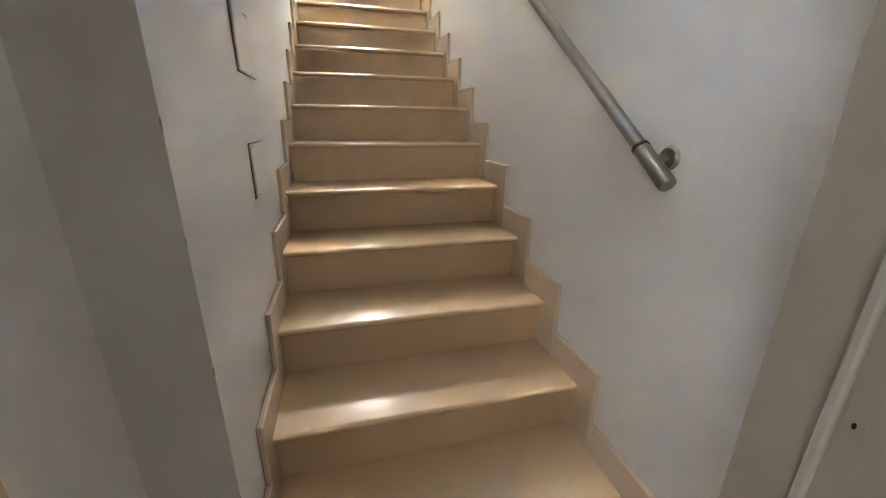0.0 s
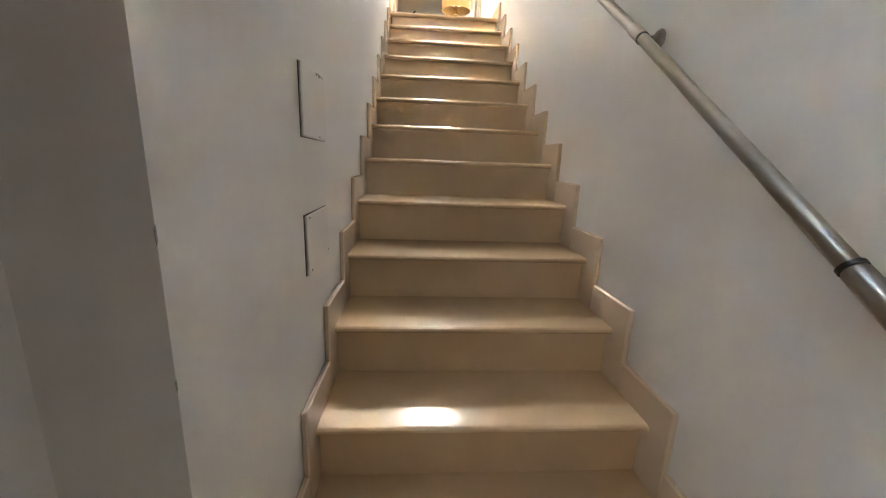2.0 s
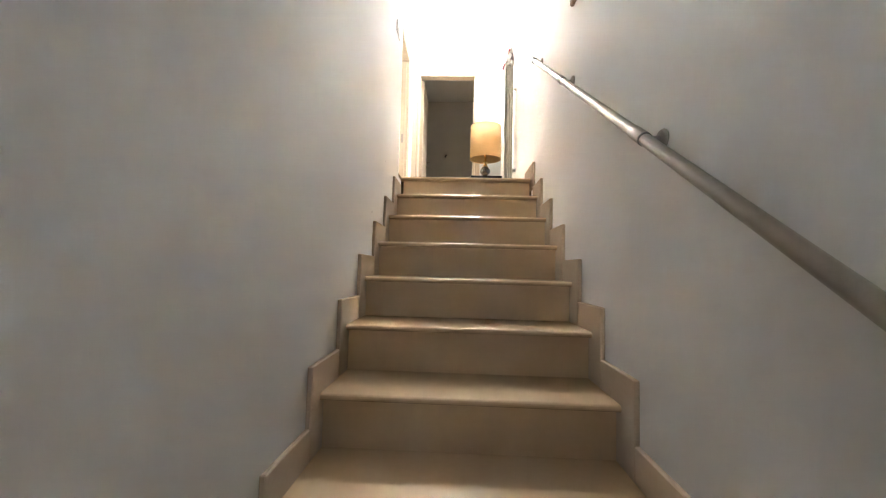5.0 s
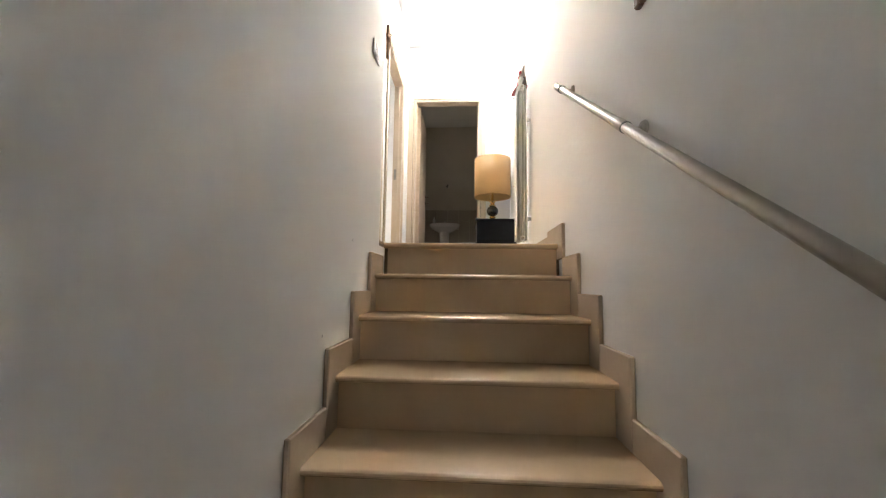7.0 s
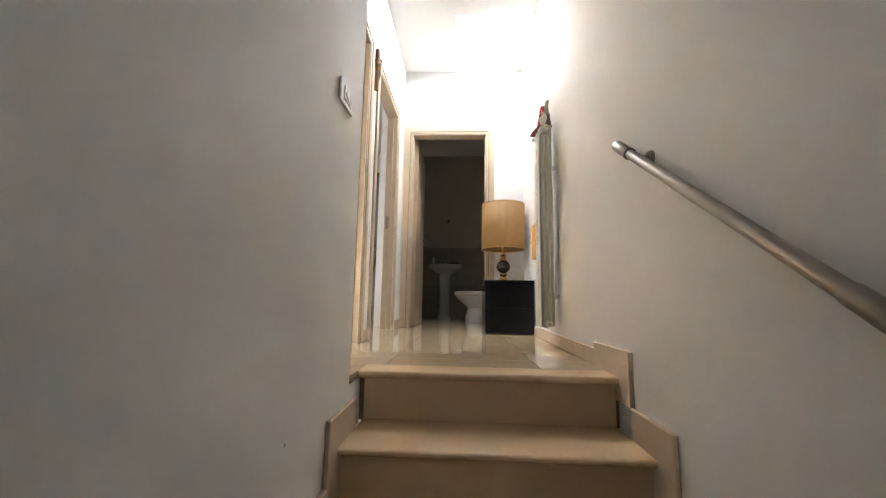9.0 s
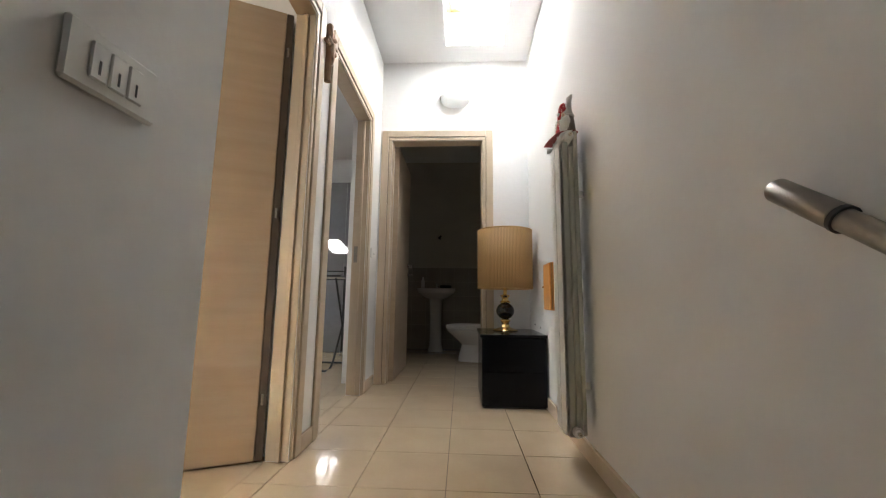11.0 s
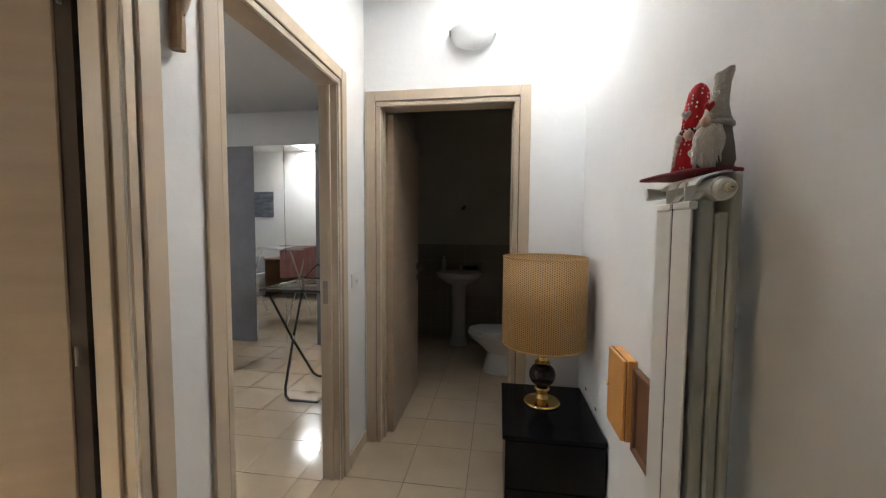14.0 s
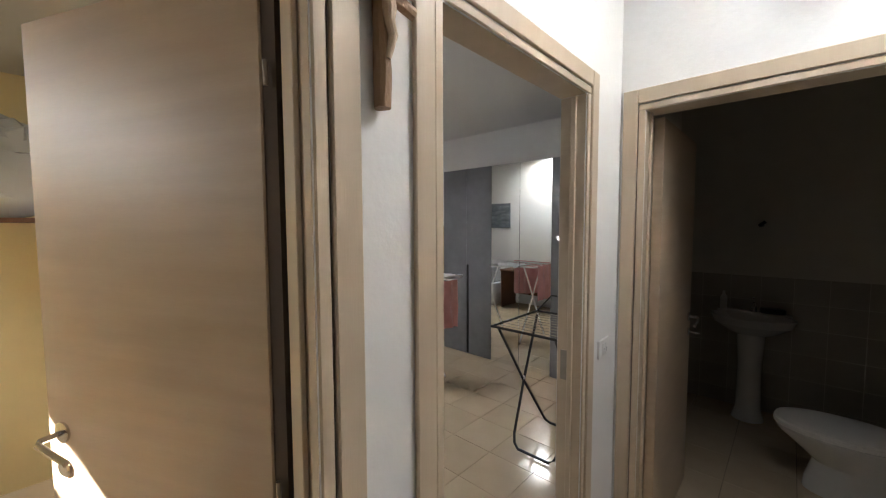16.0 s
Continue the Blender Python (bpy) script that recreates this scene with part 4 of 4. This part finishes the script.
tube([(0.036, 0.002, 0.085), (0.039, 0.006, 0.105), (0.042, 0.009, 0.125), (0.039, 0.004, 0.150), (0.040, 0.003, 0.17), (0.041, 0.0, 0.19), (0.040, 0.001, 0.207)], [0.005, 0.007, 0.009, 0.010, 0.0135, 0.012, 0.013], 12, bm=bm)
tube([(0.040, -0.056, 0.212), (0.043, -0.02, 0.205), (0.043, 0.02, 0.205), (0.040, 0.062, 0.212)], 0.0055, 8, bm=bm)
ball((0.047, 0.003, 0.228), 0.013, bm=bm)
bm.faces.ensure_lookup_table()
for f in bm.faces[cross_faces:]:
    f.material_index = 1
cxm = mesh_of("crucifix", bm, OLIVE)
cxm.materials.append(PALEWOOD)
cx = new("crucifix", cxm)
cx.matrix_world = pose(-0.27, 0.985, 1.771)
tagged(cx, "carved olive wood crucifix on the landing wall", "crucifix")

for y, z in ((2.15, 0.50), (1.95, 0.49)):
    ws = thing("cable_hole", "small dark cable slot in the white wall", "wall hole", (0.9995, y, z), group="slots above the black cabinet")
    part("slot", boxes((-0.0006, 0.0003, -0.014, 0.014, -0.005, 0.006)), DARK, ws)
for y, z in ((-0.92, -0.42), (-0.62, -0.06)):
    nh = thing("nail_hole", "small dark nail hole in the plaster", "wall hole", (-0.018, y, z), group="nail holes on the stair wall")
    part("hole", ball((0, 0, 0), 0.004, (0.2, 1, 1.3), wobble=0.4), GREYPLASTIC, nh)

# skirting on the landing
bb = thing("baseboard", "beige marble skirting along the landing walls", "skirting", kind="structure")
for d in ((0.9815, 0.9995, -0.10, 0.256, -0.09, 0.105), (0.9845, 0.9995, 0.2565, 0.42, 0.0005, 0.075), (0.9845, 0.9995, 0.4205, 0.86, 0.0005, 0.075), (0.9845, 0.9995, 0.8605, 1.30, 0.0005, 0.075), (0.9845, 0.9995, 1.3005, 1.74, 0.0005, 0.075), (0.9845, 0.9995, 1.7405, 2.3345, 0.0005, 0.075),
          (-0.2695, -0.257, 2.0465, 2.32, 0.0005, 0.075), (-0.2695, -0.257, 0.9465, 1.0735, 0.0005, 0.075), (0.7045, 0.984, 2.3225, 2.3345, 0.0005, 0.075)):
    part("skirting", boxes(d, bevel=0.002), SKIRT, bb)

# ---- bathroom ----
wb = thing("washbasin", "white ceramic pedestal washbasin", "washbasin", (0.10, 4.60, 0))
bm = bmesh.new()
NU = 28
prof = [(0.30, 0.70), (0.62, 0.74), (0.92, 0.80), (1.0, 0.855), (0.99, 0.865), (0.93, 0.862), (0.80, 0.80), (0.45, 0.765), (0.02, 0.755)]
rings = [[bm.verts.new((0.27 * k * math.cos(2 * math.pi * i / NU), -0.215 + 0.205 * k * math.sin(2 * math.pi * i / NU) * (1.0 if math.sin(2 * math.pi * i / NU) < 0 else 0.98), z)) for i in range(NU)] for k, z in prof]
for a, b in zip(rings, rings[1:]):
    for i in range(NU):
        bm.faces.new((a[i], a[(i + 1) % NU], b[(i + 1) % NU], b[i]))
bm.faces.new(rings[0][::-1])
bm.faces.new(rings[-1])
bmesh.ops.recalc_face_normals(bm, faces=bm.faces)
wb.scale = (1, 1, 0.96)
part("bowl", bm, CERAMIC, wb)
part("back_ledge", boxes((-0.24, 0.24, -0.09, -0.001, 0.79, 0.875), bevel=0.012), CERAMIC, wb)
part("pedestal", lathe([(0.105, 0), (0.10, 0.02), (0.082, 0.10), (0.078, 0.45), (0.092, 0.72)], 24, (0, -0.22, 0)), CERAMIC, wb)
fa = part("faucet", lathe([(0.024, 0.876), (0.022, 0.90), (0.019, 0.95), (0.001, 0.955)], 16, (0, -0.06, 0)), CHROME, wb)
part("spout", tube([(0, -0.06, 0.93), (0, -0.12, 0.95), (0, -0.16, 0.925)], 0.010, 10), CHROME, fa)
part("lever", tube([(0, -0.06, 0.955), (0, -0.05, 0.985), (0, -0.08, 1.0)], 0.006, 8), CHROME, fa)
solid("soap_dish", prism([(0.085 * math.cos(a * 0.5236), 0.045 * math.sin(a * 0.5236)) for a in range(12)], 0, 0.04, "z", 0.008), BLACK, "small black soap dish on the basin", "soap dish", at=(0.22, 4.535, 0.8405))
solid("soap_bottle", lathe([(0.001, 0), (0.024, 0), (0.025, 0.01), (0.025, 0.10), (0.014, 0.118), (0.010, 0.13), (0.010, 0.15), (0.001, 0.151)], 16), PLASTIC, "pale plastic soap bottle on the basin", "bottle", at=(-0.10, 4.54, 0.8405))
sp = thing("wall_pipe_stub", "black pipe stub sticking out of the wall", "pipe", (0.13, 4.60, 1.55))
part("pipe", tube([(0, -0.0005, 0), (0, -0.05, 0.0), (0.0, -0.075, 0.015)], 0.012, 10), BLACK, sp)
part("end_cap", tube([(-0.02, -0.08, -0.005), (0.02, -0.08, 0.03)], 0.013, 10), BLACK, sp)

wc = thing("toilet", "white ceramic toilet with closed lid", "toilet", (0.98, 3.62, 0))
wc.scale = (1, 1, 0.91)


def oval_body(levels, n=32):
    """A body from rounded levels (x at the back, x at the tip, half width, height)."""
    b = bmesh.new()
    rs = []
    for xb, xt, hw, z in levels:
        ring = []
        for i in range(n):
            a = 2 * math.pi * i / n
            cx_, rx = (xb + xt) / 2, abs(xb - xt) / 2
            e = 0.72 if math.cos(a) > 0 else 1.0
            ring.append(b.verts.new((cx_ + rx * math.copysign(abs(math.cos(a)) ** e, math.cos(a)), hw * math.copysign(abs(math.sin(a)) ** 0.85, math.sin(a)), z)))
        rs.append(ring)
    for p, q in zip(rs, rs[1:]):
        for i in range(n):
            b.faces.new((p[i], p[(i + 1) % n], q[(i + 1) % n], q[i]))
    b.faces.new(rs[0][::-1])
    b.faces.new(rs[-1])
    bmesh.ops.recalc_face_normals(b, faces=b.faces)
    return b


part("bowl", oval_body([(-0.16, -0.57, 0.115, 0), (-0.16, -0.565, 0.11, 0.06), (-0.16, -0.53, 0.105, 0.20), (-0.13, -0.62, 0.15, 0.29), (-0.12, -0.695, 0.178, 0.36), (-0.12, -0.705, 0.182, 0.385), (-0.12, -0.70, 0.178, 0.392)]), CERAMIC, wc)
part("seat", oval_body([(-0.17, -0.70, 0.178, 0.393), (-0.17, -0.712, 0.186, 0.398), (-0.17, -0.712, 0.186, 0.412), (-0.17, -0.70, 0.178, 0.418)]), PLASTIC, wc)
part("lid", oval_body([(-0.17, -0.70, 0.178, 0.4205), (-0.17, -0.71, 0.185, 0.424), (-0.17, -0.705, 0.182, 0.436), (-0.19, -0.66, 0.150, 0.445)]), PLASTIC, wc)
part("outlet_foot", boxes((-0.20, -0.0005, -0.075, 0.075, 0.0, 0.30), bevel=0.02), CERAMIC, wc)
part("cistern", boxes((-0.145, -0.0005, -0.19, 0.19, 0.40, 0.76), bevel=0.02), CERAMIC, wc)

# ---- bedroom ----
wd = thing("wardrobe", "grey concrete-look wardrobe with two mirror doors", "wardrobe", (0, 4.05, 0))
part("carcass", boxes((-2.92, -0.53, 0.024, 0.60, 0.004, 2.222), bevel=0.003), CONCRETE, wd)
XS = (-2.92, -2.555, -2.19, -1.825, -1.456, -1.09, -0.81, -0.53)
for i, (a, b) in enumerate(zip(XS, XS[1:])):
    m = i in (2, 3)
    d = part("mirror_door" if m else "door", boxes((a + 0.0015, b - 0.0015, 0.0, 0.0225, 0.006, 2.222), bevel=0.001), MIRROR if m else CONCRETE, wd, "full-length mirror door" if m else "grey concrete-look door")
    if i in (0, 4):
        part("handle", boxes((b + 0.012, b + 0.038, -0.014, -0.0005, 0.02, 1.09), bevel=0.003), BLACK, d, "long black handle")


def black_rack():
    t = thing("drying_rack", "black folding clothes drying rack standing empty", "drying rack")
    x0, x1, za = -1.07, -0.74, 0.018
    top = 0.88
    for nm, yf, yt in (("leg_frame", 2.73, 3.16), ("leg_frame", 3.20, 2.64)):
        def lerp(k):
            return yf + (yt - yf) * k
        pts = [(x0 - 0.05, yt, top - 0.02), (x0 - 0.03, lerp(0.5), top / 2), (x0, lerp(0.08), 0.10), (x0 + 0.015, lerp(0.03), 0.045), (x0 + 0.05, yf, za), (x1 - 0.05, yf, za), (x1 - 0.015, lerp(0.03), 0.045), (x1, lerp(0.08), 0.10), (x1 + 0.02, lerp(0.5), top / 2), (x1 + 0.03, yt, top - 0.02)]
        part(nm, tube(pts, 0.0095, 10), BLACK, t)
    ring = [(-1.15, 2.60), (-1.15, 3.22), (-0.66, 3.22), (-0.66, 2.60)]
    part("top_frame", tube([(x, y, top) for x, y in ring], 0.009, 10, True), BLACK, t)
    for i in range(9):
        y = 2.66 + i * 0.062
        part("rod", tube([(-1.145, y, top + 0.003), (-0.665, y, top + 0.003)], 0.0028, 6), STEEL, t)
    part("wing", tube([(-1.15, 3.22, top + 0.004), (-1.12, 3.40, top + 0.10), (-0.70, 3.40, top + 0.10), (-0.66, 3.22, top + 0.004)], 0.007, 8), BLACK, t)
    part("pivot", tube([(x0 - 0.05, 2.93, 0.44), (x0 - 0.02, 2.93, 0.44)], 0.014, 10), PLASTIC, t)
    return t


black_rack()


def cloth(w, h, folds, depth, thick=0.006, fall=0.0):
    """A hanging cloth, wavy along its width, from the origin down."""
    bm = bmesh.new()
    nu, nv = 40, 22
    g = []
    for j in range(nv + 1):
        v = j / nv
        g.append([bm.verts.new(((i / nu - 0.5) * w * (1 - fall * v), depth * (0.25 + v) * math.sin(folds * math.pi * i / nu + 0.6 * math.sin(3 * v)) + 0.02 * noise.noise(Vector((i * 0.21, v * 2, 1.3))), -h * v * (1 + 0.04 * math.sin(5.1 * i / nu + 1)))) for i in range(nu + 1)])
    for a, b in zip(g, g[1:]):
        for i in range(nu):
            bm.faces.new((a[i], a[i + 1], b[i + 1], b[i]))
    bmesh.ops.recalc_face_normals(bm, faces=bm.faces)
    bmesh.ops.solidify(bm, geom=bm.faces[:], thickness=thick)
    return bm


wr = thing("drying_rack", "white drying rack loaded with laundry", "drying rack")
part("top_frame", tube([(-3.15, 2.75, 1.02), (-3.15, 3.30, 1.02), (-2.06, 3.30, 1.02), (-2.06, 2.75, 1.02)], 0.010, 10, True), PLASTIC, wr)
for i in range(12):
    part("rod", tube([(-3.1 + i * 0.09, 2.75, 1.022), (-3.1 + i * 0.09, 3.30, 1.022)], 0.003, 6), PLASTIC, wr)
for x in (-2.95, -2.25):
    part("leg", tube([(x, 2.77, 1.01), (x, 3.33, 0.012)], 0.010, 8), PLASTIC, wr)
    part("leg", tube([(x + 0.03, 3.28, 1.01), (x + 0.03, 2.72, 0.012)], 0.010, 8), PLASTIC, wr)
solid("pink_towel", cloth(0.50, 0.46, 7, 0.018), PINK, "pink terry towel hanging from the drying rack", "towel", at=(-2.035, 3.02, 1.04), turn=88)
solid("pink_towel", cloth(0.58, 0.47, 6, 0.02), PINK, "pink terry towel hanging from the drying rack", "towel", at=(-2.42, 2.735, 1.04), turn=0)
solid("white_cloth", cloth(0.30, 0.20, 4, 0.015), WHITECLOTH, "white cloth hanging from the drying rack", "cloth", at=(-2.30, 2.715, 1.045), turn=4)
bm = cloth(0.36, 0.36, 4, 0.012)
bmesh.ops.transform(bm, matrix=pose(0, 0, 0, 90), verts=bm.verts)
solid("white_cloth", bm, WHITECLOTH, "white cloth lying on the drying rack", "cloth", at=(-2.35, 3.16, 1.045))

us = thing("shelf_unit", "dark brown open shelf unit", "shelf", (-3.42, 4.35, 0))
part("side_panel", boxes((-0.30, -0.28, -0.2, 0.2, 0, 0.95)), BROWNWOOD, us)
part("side_panel", boxes((0.44, 0.46, -0.2, 0.2, 0, 0.95)), BROWNWOOD, us)
for z in (0.04, 0.48, 0.93):
    part("shelf", boxes((-0.2795, 0.4395, -0.2, 0.2, z, z + 0.02)), BROWNWOOD, us)
part("back_panel", boxes((-0.2795, 0.4395, 0.19, 0.2, 0.061, 0.929)), BROWNWOOD, us)
cb = thing("cardboard_box", "open brown cardboard box on the shelf unit", "box", (-3.28, 4.33, 0.9505))
part("box_wall", boxes((-0.22, 0.20, -0.17, -0.165, 0, 0.50), (-0.22, 0.20, 0.165, 0.17, 0, 0.50), (-0.22, -0.215, -0.165, 0.165, 0, 0.50), (0.195, 0.20, -0.165, 0.165, 0, 0.50), (-0.215, 0.195, -0.165, 0.165, 0, 0.005)), CARDBOARD, cb)
part("flap", prism([(0, 0), (0.005, 0), (0.09, 0.10), (0.085, 0.105)], -0.21, 0.19, "x"), CARDBOARD, cb).location = (0, 0.168, 0.50)
part("dark_print", boxes((0.04, 0.17, -0.1712, -0.1703, 0.22, 0.40)), BLACK, cb, "black printed mark")
part("dark_print", boxes((-0.16, -0.08, -0.1712, -0.1703, 0.38, 0.42)), BROWNWOOD, cb)
pi = thing("seascape_print", "frameless grey seascape print on the wall", "picture", (-4.28, 1.02, 1.75))
part("canvas", boxes((-0.40, 0.40, 0.0005, 0.02, -0.25, 0.25), bevel=0.002), PICSEA, pi)
dk = thing("desk", "dark brown desk against the bedroom wall", "desk", (-3.2, 1.31, 0))
part("desktop", boxes((-0.55, 0.55, -0.27, 0.27, 0.70, 0.725), bevel=0.003), BROWNWOOD, dk)
for sx in (-0.53, 0.53):
    part("side_panel", boxes((sx - 0.0125, sx + 0.0125, -0.25, 0.25, 0, 0.6995)), BROWNWOOD, dk)
part("modesty_panel", boxes((-0.517, 0.517, -0.24, -0.22, 0.2, 0.6995)), BROWNWOOD, dk)
bm = bmesh.new()
for i in range(9):
    ball((random.uniform(-0.2, 0.2), random.uniform(-0.1, 0.1), 0.03), random.uniform(0.05, 0.08), (1.2, 1, 0.55), bm, 0.4)
for v in bm.verts:
    v.co.z = max(v.co.z, 0.0)
solid("yellow_cloth", bm, YELLOWPLASTIC, "crumpled yellow cloth on the desk", "cloth", at=(-3.15, 1.32, 0.7255))
sbx = thing("storage_box", "white patterned storage box on the floor", "box", (-4.15, 1.40, 0))
part("body", boxes((-0.25, 0.25, -0.2, 0.2, 0, 0.40), bevel=0.01), PLASTIC, sbx)
part("lid", boxes((-0.26, 0.26, -0.21, 0.21, 0.4005, 0.43), bevel=0.008), PLASTIC, sbx)
for i in range(8):
    part("dot", boxes((-0.2 + 0.055 * i, -0.175 + 0.055 * i, 0.2003, 0.202, 0.12 + 0.1 * (i % 3), 0.15 + 0.1 * (i % 3))), GREYPLASTIC, sbx)
solid("grey_box", boxes((-0.16, 0.16, -0.15, 0.15, 0, 0.30), bevel=0.015), GREYPLASTIC, "grey plastic box on a white storage box", "box", at=(-4.12, 1.38, 0.4305))

# ---- study ----
ss = thing("wall_shelf", "dark wooden shelf on the yellow wall", "shelf", (-3.0, 0.30, 1.58))
part("board", boxes((0.0005, 0.42, -0.55, 0.55, 0, 0.025), bevel=0.003), BROWNWOOD, ss)
for sy in (-0.4, 0.4):
    part("bracket", prism([(0.0005, -0.0005), (0.30, -0.0005), (0.30, -0.02), (0.02, -0.22), (0.0005, -0.22)], sy - 0.01, sy + 0.01, "y"), BROWNWOOD, ss)
bm = ball((0, 0, 0.24), 0.19, (0.95, 2.3, 1.45), wobble=0.0)
bmesh.ops.subdivide_edges(bm, edges=bm.edges[:], cuts=1, use_grid_fill=True)
for v in bm.verts:
    v.co *= 1 + 0.22 * abs(noise.noise(v.co * 11)) + 0.10 * noise.noise(v.co * 27)
    v.co.z = max(v.co.z, 0.0)
solid("plastic_bag", bm, FILM, "crumpled clear plastic bundle on the shelf", "plastic bag", at=(-2.78, 0.30, 1.6055))

# ---- floor tiles ----
def tiles(name, label, x_lines, y_lines, x0, x1, y0, y1):
    """Square tiles with open joints over a slab, trimmed at the walls."""
    t = thing(name, label, "floor", kind="structure")
    shared = {}
    gap = 0.0028
    xs = sorted({x0, x1, *[x for x in x_lines if x0 + 0.02 < x < x1 - 0.02]})
    ys = sorted({y0, y1, *[y for y in y_lines if y0 + 0.02 < y < y1 - 0.02]})
    for xa, xb in zip(xs, xs[1:]):
        for ya, yb in zip(ys, ys[1:]):
            key = (round(xb - xa, 3), round(yb - ya, 3))
            if key not in shared:
                hx, hy = (xb - xa) / 2 - gap / 2, (yb - ya) / 2 - gap / 2
                shared[key] = mesh_of("tile", boxes((-hx, hx, -hy, hy, -0.0135, 0), bevel=0.0006), TILE)
            ob = new("tile", shared[key])
            ob.parent, ob.location = t, ((xa + xb) / 2, (ya + yb) / 2, 0.0)
    return t


GX = [0.06 + 0.33 * i for i in range(-3, 5)]
GY = [1.66 + 0.33 * i for i in range(-6, 10)]
tiles("floor_landing", "glossy beige porcelain floor tiles on the landing", GX, GY, -0.27, 1.0, 0.131, 2.335)
tiles("floor_threshold", "glossy beige porcelain floor tiles in the doorway", GX, GY, -0.37, -0.27, 0.06, 2.335)
tiles("floor_corner", "beige porcelain tile beside the stair head", GX, GY, -0.27, -0.018, -0.13, 0.131)
tiles("floor_bath", "beige porcelain floor tiles in the bathroom", GX, GY, -0.47, 0.98, 2.335, 4.60)
tiles("floor_bedroom", "beige porcelain floor tiles in the bedroom", [-1.16 + 0.33 * i for i in range(-12, 3)], [2.265 + 0.33 * i for i in range(-4, 8)], -5.2, -0.37, 1.02, 4.66)

dado = thing("bath_wall_tiling", "grey-brown bathroom wall tiling up to chest height", "wall tiles", kind="structure")
bt = mesh_of("tile", boxes((-0.0985, 0.0985, -0.006, 0, -0.0985, 0.0985), bevel=0.0012), BATHTILE)
bt2 = mesh_of("tile", boxes((0, 0.006, -0.0985, 0.0985, -0.0985, 0.0985), bevel=0.0012), BATHTILE)
for j in range(6):
    for i in range(7):
        ob = new("tile", bt)
        ob.parent, ob.location = dado, (-0.36 + 0.2 * i, 4.5995, 0.03 + 0.2 * j)
    for i in range(10):
        ob = new("tile", bt2)
        ob.parent, ob.location = dado, (-0.4695, 2.60 + 0.2 * i, 0.03 + 0.2 * j)
